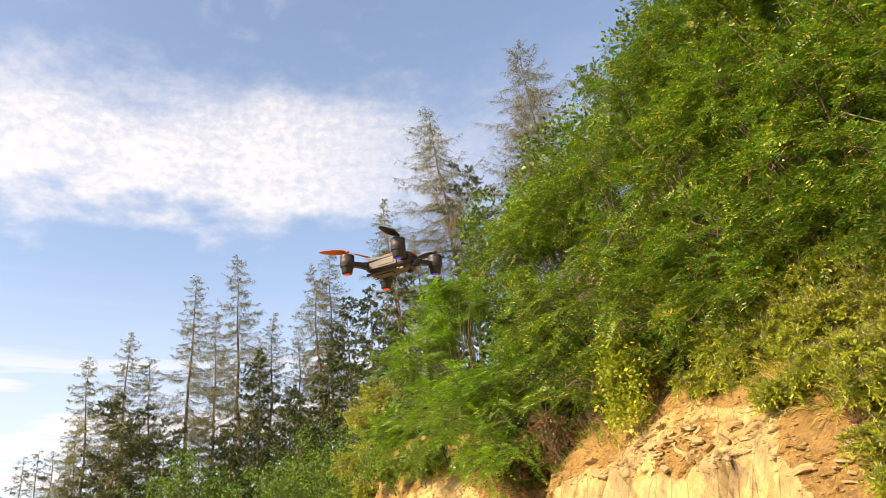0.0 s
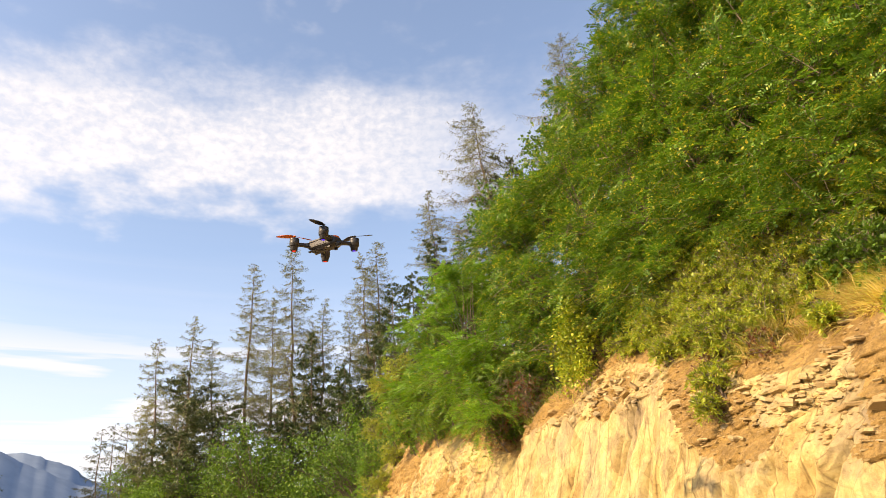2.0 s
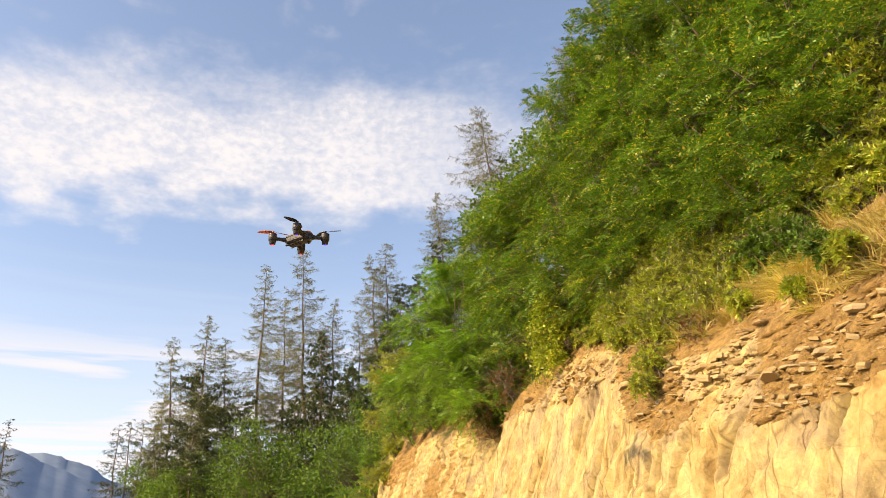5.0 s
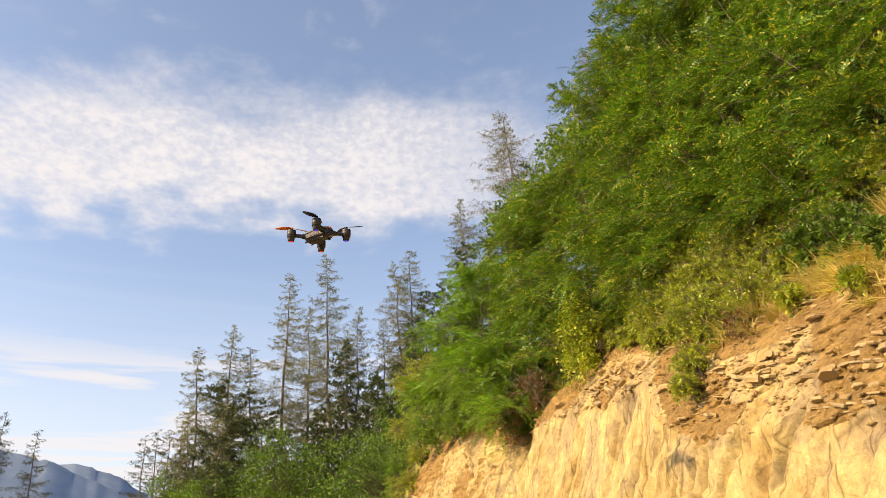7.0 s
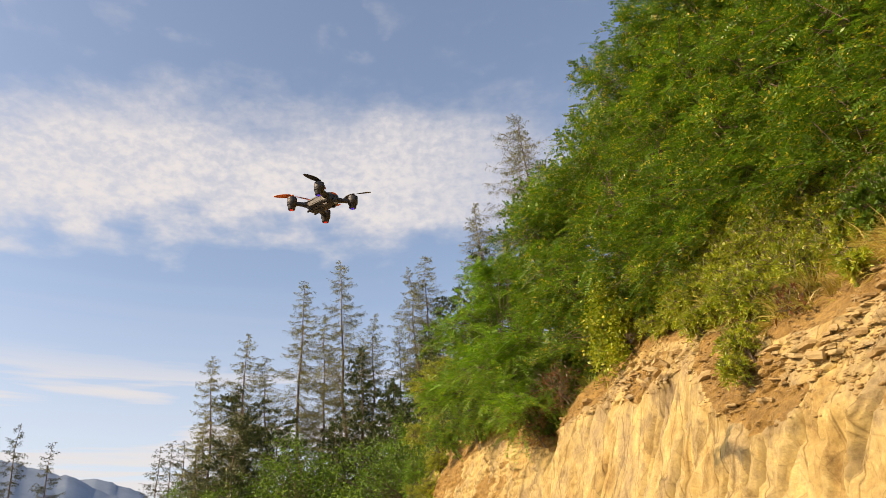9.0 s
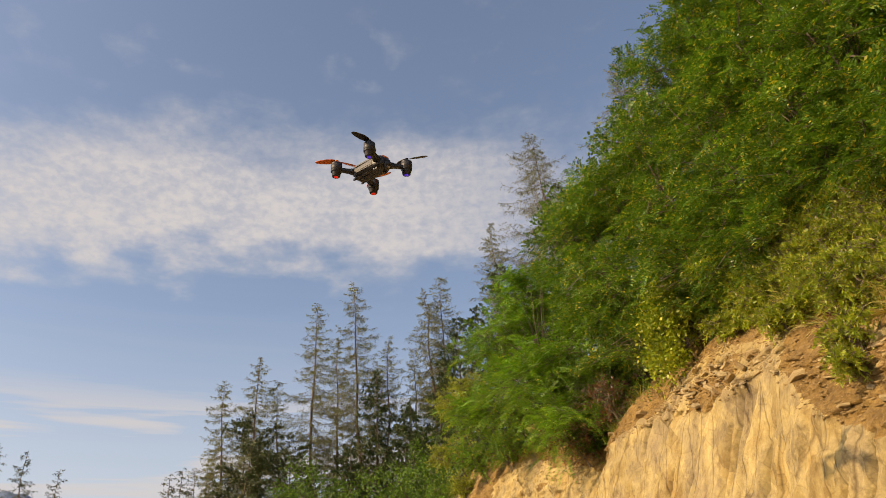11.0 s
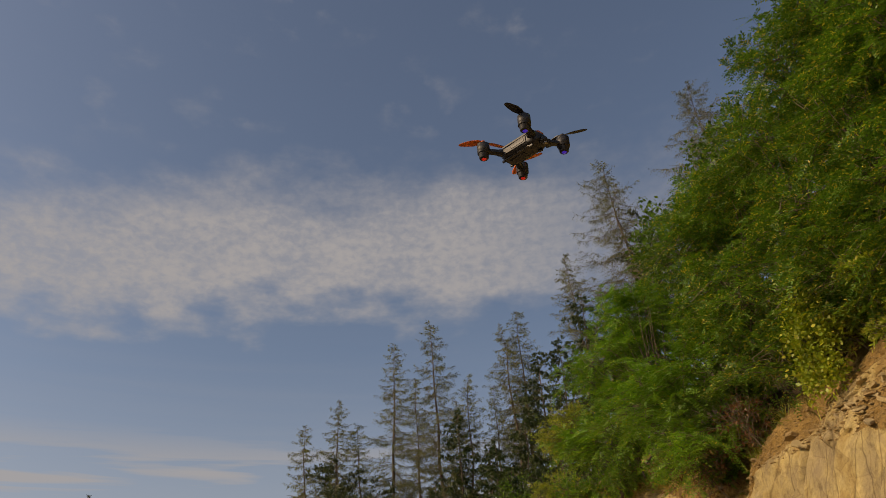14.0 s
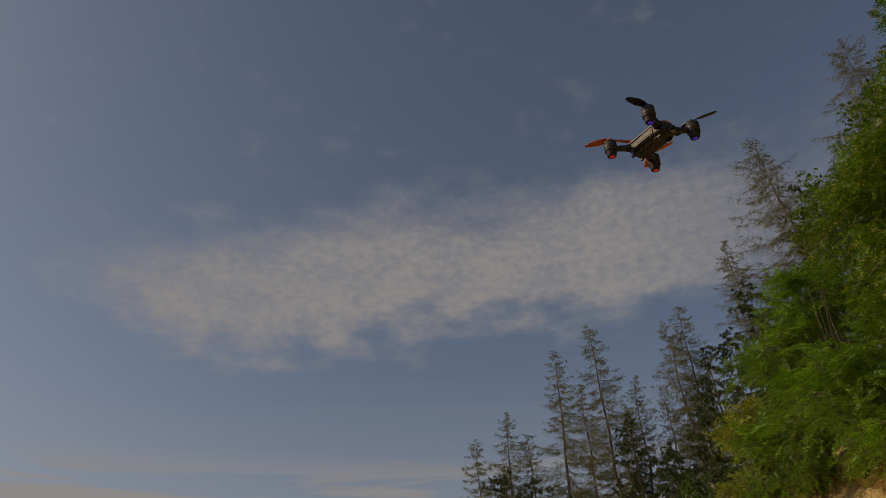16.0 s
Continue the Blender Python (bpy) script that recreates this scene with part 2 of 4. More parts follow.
SHRUB = leaf_material("willow_leaf", [(0.0, (0.230, 0.330, 0.034)), (0.5, (0.370, 0.460, 0.046)), (0.85, (0.520, 0.540, 0.062)), (1.0, (0.660, 0.520, 0.085))], 0.34)
VINE = leaf_material("yellow_green_leaf", [(0.0, (0.230, 0.330, 0.030)), (0.6, (0.380, 0.460, 0.045)), (1.0, (0.600, 0.560, 0.060))], 0.35)
DARKLEAF = leaf_material("dark_broad_leaf", [(0.0, (0.068, 0.150, 0.018)), (0.6, (0.128, 0.245, 0.022)), (1.0, (0.215, 0.320, 0.030))], 0.3, 0.6)
RUSSET = leaf_material("dry_russet_leaf", [(0.0, (0.14, 0.05, 0.02)), (0.6, (0.22, 0.09, 0.03)), (1.0, (0.30, 0.18, 0.06))], 0.2)
LARCH = leaf_material("larch_needles", [(0.0, (0.150, 0.175, 0.068)), (0.5, (0.235, 0.255, 0.100)), (0.9, (0.320, 0.315, 0.130)), (1.0, (0.400, 0.330, 0.150))], 0.35)
SPRUCE = leaf_material("spruce_needles", [(0.0, (0.034, 0.066, 0.017)), (0.6, (0.066, 0.108, 0.023)), (1.0, (0.122, 0.150, 0.033))], 0.15)
PINE = leaf_material("pine_needles", [(0.0, (0.042, 0.070, 0.021)), (0.6, (0.077, 0.105, 0.028)), (1.0, (0.140, 0.140, 0.042))], 0.15)
DRYGRASS = leaf_material("dry_grass_blades", [(0.0, (0.44, 0.31, 0.085)), (0.5, (0.60, 0.46, 0.140)), (0.8, (0.48, 0.46, 0.10)), (1.0, (0.68, 0.57, 0.24))], 0.38)
GRASS = leaf_material("green_grass_blades", [(0.0, (0.096, 0.156, 0.020)), (0.6, (0.204, 0.240, 0.035)), (1.0, (0.480, 0.430, 0.080))], 0.34)
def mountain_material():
    m, t, b = material("haze_tinted_mountain")
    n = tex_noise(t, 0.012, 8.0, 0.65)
    # blue haze of the distance is painted into the base colour
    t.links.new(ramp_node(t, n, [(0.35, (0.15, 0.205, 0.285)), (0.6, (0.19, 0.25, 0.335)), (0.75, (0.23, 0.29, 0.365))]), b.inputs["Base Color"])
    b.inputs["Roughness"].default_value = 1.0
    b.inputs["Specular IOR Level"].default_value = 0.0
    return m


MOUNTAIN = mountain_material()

# ---- mesh helpers ----
RNG = np.random.default_rng(7)


class Build:
    """Gathers vertices and faces of three or four corners, and makes one mesh of them."""

    def __init__(self):
        self.v, self.f3, self.f4, self.n = [], [], [], 0

    def add(self, v, f):
        v, f = np.asarray(v, float).reshape(-1, 3), np.asarray(f, int)
        (self.f3 if f.shape[1] == 3 else self.f4).append(f + self.n)
        self.v.append(v)
        self.n += len(v)

    def mesh(self, name, smooth=False):
        me = bpy.data.meshes.new(name)
        v = np.concatenate(self.v)
        loops, sizes = [], []
        for group, k in ((self.f3, 3), (self.f4, 4)):
            if group:
                f = np.concatenate(group)
                loops.append(f.ravel())
                sizes.append(np.full(len(f), k))
        loops, sizes = np.concatenate(loops).astype(np.int32), np.concatenate(sizes)
        starts = np.concatenate([[0], np.cumsum(sizes)[:-1]]).astype(np.int32)
        me.vertices.add(len(v))
        me.vertices.foreach_set("co", v.astype(np.float32).ravel())
        me.loops.add(len(loops))
        me.loops.foreach_set("vertex_index", loops)
        me.polygons.add(len(sizes))
        me.polygons.foreach_set("loop_start", starts)
        if smooth:
            me.polygons.foreach_set("use_smooth", np.ones(len(sizes), bool))
        me.update(calc_edges=True)
        me.validate()
        return me


def part(name, source, mat, parent=None, label="", smooth=False):
    """One mesh object out of a Build or a bmesh, under its thing or part."""
    if isinstance(source, Build):
        me = source.mesh(name, smooth)
    else:
        me = bpy.data.meshes.new(name)
        source.to_mesh(me)
        source.free()
        if smooth:
            for p in me.polygons:
                p.use_smooth = True
    me.materials.append(mat)
    ob = new(name, me)
    ob.parent = parent
    if label:
        tagged(ob, label)
    return ob


def thing(name, label, category, at=(0, 0, 0), group="", kind=""):
    ob = new(name)
    ob.location = at
    ob.empty_display_size = 0.1
    return tagged(ob, label, category, group, kind)


def tube(b, points, radii, sides=5):
    """A tapered tube along a line of points."""
    p = np.asarray(points, float)
    d = np.gradient(p, axis=0)
    d /= np.linalg.norm(d, axis=1)[:, None] + 1e-9
    ref = np.array([0.31, 0.95, 0.05]) if abs(d[0][2]) > 0.5 else np.array([0.0, 0.0, 1.0])
    s = np.cross(d, ref)
    s /= np.linalg.norm(s, axis=1)[:, None] + 1e-9
    u = np.cross(s, d)
    a = np.arange(sides) * 2 * np.pi / sides
    ring = s[:, None] * np.cos(a)[None, :, None] + u[:, None] * np.sin(a)[None, :, None]
    v = p[:, None] + ring * np.asarray(radii, float)[:, None, None]
    i, j = np.meshgrid(np.arange(len(p) - 1), np.arange(sides), indexing="ij")
    k = (j + 1) % sides
    f = np.stack([i * sides + j, i * sides + k, (i + 1) * sides + k, (i + 1) * sides + j], -1).reshape(-1, 4)
    b.add(v.reshape(-1, 3), f)


def unit(v):
    return v / (np.linalg.norm(v, axis=-1, keepdims=True) + 1e-9)


def blades(b, base, along, across, length, width, belly=0.45):
    """Diamond leaves: base points, unit directions, lengths and widths."""
    length, width = np.asarray(length)[:, None], np.asarray(width)[:, None]
    mid = base + along * length * belly
    v = np.stack([base, mid + across * width * 0.5, base + along * length, mid - across * width * 0.5], 1)
    n = len(base)
    b.add(v.reshape(-1, 3), np.arange(n * 4).reshape(n, 4))


def slivers(b, base, along, across, length, width):
    """Thin triangles: needles and grass."""
    length, width = np.asarray(length)[:, None], np.asarray(width)[:, None]
    v = np.stack([base - across * width * 0.5, base + across * width * 0.5, base + along * length], 1)
    n = len(base)
    b.add(v.reshape(-1, 3), np.arange(n * 3).reshape(n, 3))


def fronds(b, rng, at, way, size, leaflets=17):
    """Pinnate leaves: a row of leaflets on both sides of a drooping stalk."""
    n = len(at)
    side = unit(np.cross(way, unit(rng.normal(0, 0.35, (n, 3)) + (0, 0, 1))))
    up = np.cross(side, way)
    for i in range(leaflets):
        pair, last = i // 2, i == leaflets - 1
        s = (pair + 1) / ((leaflets + 1) / 2)
        spot = at + way * (size * s)[:, None] - np.array([0, 0, 1.0]) * (size * 0.35 * s * s)[:, None]
        sgn = 0 if last else (1 if i % 2 else -1)
        d = unit(way * (0.45 if sgn else 1.0) + side * sgn * 0.9 - up * 0.12 + rng.normal(0, 0.12, (n, 3)))
        across = unit(np.cross(d, up + rng.normal(0, 0.25, (n, 3))))
        l = size * 0.185 * rng.uniform(0.8, 1.15, n)
        blades(b, spot, d, across, l, l * 0.46)


# ---- the lie of the land ----
Y_Z1 = np.array([[-20, 2.7], [3.8, 2.72], [4.3, 2.62], [5.2, 2.74], [6.1, 2.9], [7.2, 3.28], [7.45, 3.5], [7.95, 3.9], [8.6, 3.86], [9.2, 3.96], [9.8, 4], [10.65, 4.15], [11.4, 4.1], [12, 4], [16, 4.6], [22, 5.2], [26, 2]])
Y_Z2 = np.array([[-20, 3.85], [4.2, 3.83], [5, 3.74], [5.75, 3.77], [6.3, 3.74], [6.8, 3.78], [7.45, 4.04], [8, 4.35], [8.8, 4.68], [9.4, 4.57], [10.3, 4.42], [10.9, 4.6], [11.4, 4.45], [12.3, 4.05], [13.2, 4.5], [16, 5.1], [19, 5.65], [21.5, 6], [23.5, 5], [26, 2.4]])
GULLY = 12.2


def z_solid(y):
    return np.interp(y, Y_Z1[:, 0], Y_Z1[:, 1])


def z_edge(y):
    return np.interp(y, Y_Z2[:, 0], Y_Z2[:, 1])


def cut_x(y, z):
    """Where the face of the road cutting stands, at a place along it and a height."""
    y, z = np.asarray(y, float), np.asarray(z, float)
    z1, z2 = z_solid(y), z_edge(y)
    on = lambda h: 2.726 - 0.317 * y + 0.659 * h
    low = on(z1) - (z1 - z) * 0.30
    high = on(z2) + (z - z2) * 1.05
    return np.where(z < z1, low, np.where(z > z2, high, on(z)))


def hill_x(y, z):
    far = 2.95 - 0.348 * y + z / 0.62
    k = np.clip((y - 19.0) / 6.0, 0, 1)
    k = k * k * (3 - 2 * k)
    return cut_x(y, z) * (1 - k) + far * k


def hill_z(x, y):
    """Height of the hill under a place of the plan."""
    zs = np.linspace(0, 60, 601)
    return float(np.interp(x, hill_x(np.full_like(zs, y), zs), zs))


def grid_faces(nu, nv):
    i, j = np.meshgrid(np.arange(nu - 1), np.arange(nv - 1), indexing="ij")
    a = i * nv + j
    return np.stack([a, a + nv, a + nv + 1, a + 1], -1).reshape(-1, 4)


def lattice(a, b, seed):
    """Smooth noise of two coordinates, from -1 to 1."""
    r = np.random.default_rng(seed).uniform(-1, 1, (256, 256))
    ia, ib = np.floor(a).astype(int), np.floor(b).astype(int)
    fa, fb = a - ia, b - ib
    fa, fb = fa * fa * (3 - 2 * fa), fb * fb * (3 - 2 * fb)
    g = lambda i, j: r[i % 256, j % 256]
    return (g(ia, ib) * (1 - fa) + g(ia + 1, ib) * fa) * (1 - fb) + (g(ia, ib + 1) * (1 - fa) + g(ia + 1, ib + 1) * fa) * fb


def cells(a, b, seed):
    """Cell noise: each cell's random value, a second one, and the gap between the two nearest seeds."""
    r = np.random.default_rng(seed)
    ja, jb, val, val2 = (r.uniform(0, 1, (128, 128)) for _ in range(4))
    ia, ib = np.floor(a).astype(int), np.floor(b).astype(int)
    best, second = np.full(a.shape, 9.0), np.full(a.shape, 9.0)
    out, out2 = np.zeros(a.shape), np.zeros(a.shape)
    for da in (-1, 0, 1):
        for db in (-1, 0, 1):
            i, j = (ia + da) % 128, (ib + db) % 128
            d = np.hypot(ia + da + ja[i, j] - a, ib + db + jb[i, j] - b)
            near = d < best
            second = np.where(near, best, np.minimum(second, d))
            out, out2 = np.where(near, val[i, j], out), np.where(near, val2[i, j], out2)
            best = np.minimum(best, d)
    return out, out2, second - best


def ground():
    b = Build()
    r = np.array([0, 6, 15, 40, 120, 400, 1200, 2600.0])
    a = np.arange(48) * 2 * np.pi / 48
    v = np.stack([np.cos(a)[:, None] * r, np.sin(a)[:, None] * r, np.zeros((48, 8))], -1)
    v = np.concatenate([v, v[:1]])
    b.add(v, grid_faces(49, 8))
    tagged(part("ground", b, GRAVEL, smooth=True), "gravel road and valley floor below the cutting", "ground", kind="structure")


def hillside():
    b = Build()
    ys = np.concatenate([np.arange(-14, 20, 0.5), np.arange(20, 90, 2.0)])
    zs = np.concatenate([np.arange(-0.4, 9, 0.4), np.arange(9, 44, 2.0)])
    y, z = np.meshgrid(ys, zs, indexing="ij")
    x = hill_x(y, z) + 0.12 + np.where((z < z_edge(y) + 0.5) & (y < 24.5), 0.35, 0) + 0.15 * lattice(y * 0.8, z * 0.8, 3)
    b.add(np.stack([x, y, z], -1).reshape(-1, 3), grid_faces(len(ys), len(zs))[:, ::-1])
    tagged(part("hillside", b, EARTH, smooth=True), "steep wooded hillside of dark leaf-strewn earth", "hill", kind="structure")


JOINTS = [(y, -0.28 + 0.1 * math.sin(7.3 * y), 0.9 + 0.55 * math.sin(3.1 * y), 2.2 + 0.8 * math.sin(5.3 * y)) for y in np.cumsum([3.6] + [0.17 + 0.33 * (0.5 + 0.5 * math.sin(2.9 * k * k)) for k in range(26)])]


def step_back(a, lip):
    """A row of ramps from 0 to 1, each falling back within the share lip of its length."""
    f = a - np.floor(a)
    return np.minimum(f / (1 - lip), (1 - f) / lip)


def face(y, z):
    """The weathered face: place and height of its surface, and how far it is broken rock and soil."""
    y, z = np.asarray(y, float), np.asarray(z, float)
    z1, z2 = z_solid(y) + 0.16 * lattice(y * 2.1, y * 0, 5) + 0.05 * lattice(y * 7, y * 0, 6), z_edge(y)
    # sound rock: steep plates that step back at slanting joints, crossed by level ones
    warp = 0.40 * lattice(y * 0.55, z * 0.3, 8) + 0.025 * lattice(y * 2.3, z * 1.1, 9)
    rough = np.clip(0.55 + 0.6 * np.clip(6.9 - y, 0, 1) + 1.1 * lattice(y * 0.9 + 3, z * 0.8, 25), 0.12, 1.35)
    plates = step_back(y * 1.15 + z * 0.42 + warp, 0.10)
    slivers_ = step_back(-y * 3.1 - z * 0.75 + 1.7 * warp + 0.45 * lattice(y * 1.3, z * 0.12, 26), 0.16)
    chips = step_back(y * 7.7 + z * 2.9 + 2.2 * warp + 0.8 * lattice(y * 3.1, z * 0.9, 28), 0.3)
    level = step_back(z * 2.3 - y * 0.35 + 0.9 * lattice(y * 1.6, z * 0.5, 27), 0.12)
    sound = 0.11 * (0.5 - plates) + rough * (0.045 * (0.5 - slivers_) + 0.022 * (0.5 - chips) + 0.03 * (0.5 - level)) + 0.012 * lattice(y * 9, z * 7, 40) + 0.005 * lattice(y * 21, z * 14, 41)
    # open joints: narrow slots that lean along the face
    for y0, lean, long, z0 in JOINTS:
        off = y - y0 - lean * (z - z0) - 0.02 * lattice(z * 2.2, z * 0, 29)
        sound = sound + 0.15 * np.exp(-((off / 0.026) ** 2)) * np.clip((long - np.abs(z - z0)) / 0.25, 0, 1)
    # broken layers above it
    p1, p2, pg = cells(y * 5.5 + 0.5 * lattice(y * 3, z * 3, 11), z * 12.0 + y * 2.0, 23)
    broken = -(p1 - 0.5) * 0.07 + np.clip(1 - pg / 0.09, 0, 1) * 0.02 + 0.09 * lattice(y * 2.2, z * 2.6, 12) + 0.03 * lattice(y * 14, z * 14, 42)
    soil = 0.13 * lattice(y * 1.7, z * 1.9, 13) + 0.05 * lattice(y * 6, z * 6, 14) + 0.025 * lattice(y * 19, z * 19, 15)
    k1 = np.maximum(np.clip((z - z1) / 0.14 + 0.5, 0, 1), np.clip((y - GULLY + 0.1) / 0.7, 0, 1))
    k2 = np.clip((z - z2 + 0.30 + 0.25 * lattice(y * 1.6, z * 1.6, 16)) / 0.25, 0, 1)
    d = sound * (1 - k1) + broken * k1 * (1 - k2) + soil * k2
    gully = 0.34 * np.exp(-(((y - GULLY - 0.12 * (z - 3.5) - 0.12 * lattice(y * 0, z * 1.5, 61)) / 0.5) ** 2)) * np.clip((z - 1.2) / 1.0, 0, 1)
    x = cut_x(y, z) + d + gully + 0.06 * lattice(y * 0.9, z * 0.9, 17)
    return x, z + 0.25 * d * k1 * np.clip((GULLY + 0.1 - y) / 0.5, 0, 1), k1, k2


def rock_cutting():
    """The blasted rock face with its crumbling top layer; the slabs lie on it as parts."""
    root = thing("rock_cutting", "sunlit buff rock cutting with crumbling slabs on top", "rock face", kind="structure")
    ys = np.concatenate([np.arange(-4, 3, 0.12), np.arange(3, 10.5, 0.02), np.arange(10.5, 25.0, 0.06)])
    q = np.linspace(0, 1, 230)
    y = np.repeat(ys[:, None], len(q), 1)
    top = z_edge(ys) + 0.75
    z0 = -0.1 + q[None] ** 0.7 * (top + 0.1)[:, None]
    x, z, k1, k2 = face(y, z0)
    verts, faces = np.stack([x, y, z], -1).reshape(-1, 3), grid_faces(len(ys), len(q))[:, ::-1]
    kind = (k2 > 0.5) | ((k1 > 0.5) & (lattice(y * 1.1 + 7, z0 * 1.5, 18) + 0.3 * lattice(y * 5, z0 * 6, 19) > np.where(y > GULLY, 0.3, -0.2)))
    kf = kind.reshape(-1)[faces].mean(1) > 0.5
    for name, mat, pick in (("rock_face", ROCK, ~kf), ("soil_bank", SOIL, kf)):
        b = Build()
        f = faces[pick]
        used, inv = np.unique(f, return_inverse=True)
        b.add(verts[used], inv.reshape(-1, 4))
        part(name, b, mat, root)
    # loose rubble, too small to tell apart
    rng = np.random.default_rng(77)
    n = 6500
    y = np.concatenate([rng.uniform(3.2, 11.5, n * 4 // 5), rng.uniform(11.5, 21.0, n - n * 4 // 5)])
    z = z_solid(y) + rng.beta(1.3, 2.0, n) * (z_edge(y) - z_solid(y) + 0.45) - 0.08
    x, z, _, _ = face(y, z)
    r = 0.007 + 0.034 * rng.uniform(0, 1, n) ** 3
    octa = np.array([[1, 0, 0], [0, 1, 0], [-1, 0, 0], [0, -1, 0], [0, 0, 0.42], [0, 0, -0.42]], float)
    v = octa[None] * rng.uniform(0.5, 1.2, (n, 6, 1)) * r[:, None, None]
    a = rng.uniform(0, 6.28, n)
    ca, sa = np.cos(a)[:, None], np.sin(a)[:, None]
    v = np.stack([v[..., 0] * ca - v[..., 1] * sa, v[..., 0] * sa + v[..., 1] * ca, v[..., 2]], -1) + np.stack([x, y, z], -1)[:, None]
    tri = np.array([[0, 1, 4], [1, 2, 4], [2, 3, 4], [3, 0, 4], [1, 0, 5], [2, 1, 5], [3, 2, 5], [0, 3, 5]])
    b = Build()
    b.add(v.reshape(-1, 3), (np.arange(n)[:, None, None] * 6 + tri).reshape(-1, 3))
    tagged(part("rubble", b, STONE, root), "loose chips of buff stone", kind="stuff")
    return root


def slab_meshes(rng, n=18):
    out = []
    for _ in range(n):
        k = int(rng.integers(6, 10))
        a = np.arange(k) * 2 * np.pi / k + rng.uniform(-0.3, 0.3, k)
        rad = rng.uniform(0.65, 1.12, k)
        bm = bmesh.new()
        rings = []
        for h, s in ((-1, 0.9), (0.1, 1.0), (1, 0.92)):
            off = rng.uniform(-0.12, 0.12, 2)
            rings.append([bm.verts.new((np.cos(t) * r * s * rng.uniform(0.9, 1.06) + off[0], np.sin(t) * r * s * rng.uniform(0.9, 1.06) + off[1], h + rng.uniform(-0.12, 0.12))) for t, r in zip(a, rad)])
        bm.faces.new(rings[0][::-1])
        bm.faces.new(rings[2])
        for lo, hi in zip(rings, rings[1:]):
            for i in range(k):
                bm.faces.new((lo[i], lo[(i + 1) % k], hi[(i + 1) % k], hi[i]))
        me = bpy.data.meshes.new("stone")
        bm.to_mesh(me)
        bm.free()
        me.materials.append(STONE)
        out.append(me)
    return out


# ---- plants ----


def blob_points(rng, blobs, n, inner=0.35):
    """Points spread through ellipsoids, more towards the outside."""
    w = np.array([rx * ry * rz for _, (rx, ry, rz) in blobs]) ** 0.75
    pick = rng.choice(len(blobs), n, p=w / w.sum())
    c, r = np.array([k[0] for k in blobs])[pick], np.array([k[1] for k in blobs])[pick]
    d = unit(rng.normal(0, 1, (n, 3)))
    s = inner + (1 - inner) * rng.uniform(0, 1, n) ** 0.5
    return c + d * r * s[:, None], d


def limbs(b, rng, foot, crown, targets, thick):
    """A tapered trunk from foot to crown, and limbs on to the targets."""
    foot, crown = np.asarray(foot, float), np.asarray(crown, float)
    s = np.linspace(0, 1, 7)[:, None]
    bend = rng.normal(0, 0.05, 3) * np.linalg.norm(crown - foot)
    line = foot + (crown - foot) * s + bend * (s * (1 - s)) * 2
    tube(b, line, np.linspace(thick, thick * 0.35, 7), 7)
    for t in targets:
        k = int(rng.integers(2, 6))
        p0 = line[k]
        u = np.linspace(0, 1, 5)[:, None]
        sag = np.array([0, 0, 1.0]) * 0.15 * np.linalg.norm(t - p0)
        tube(b, p0 + (t - p0) * u + sag * u * (1 - u) * 2 + rng.normal(0, 0.02, (5, 3)), np.linspace(thick * 0.32, thick * 0.06, 5), 4)


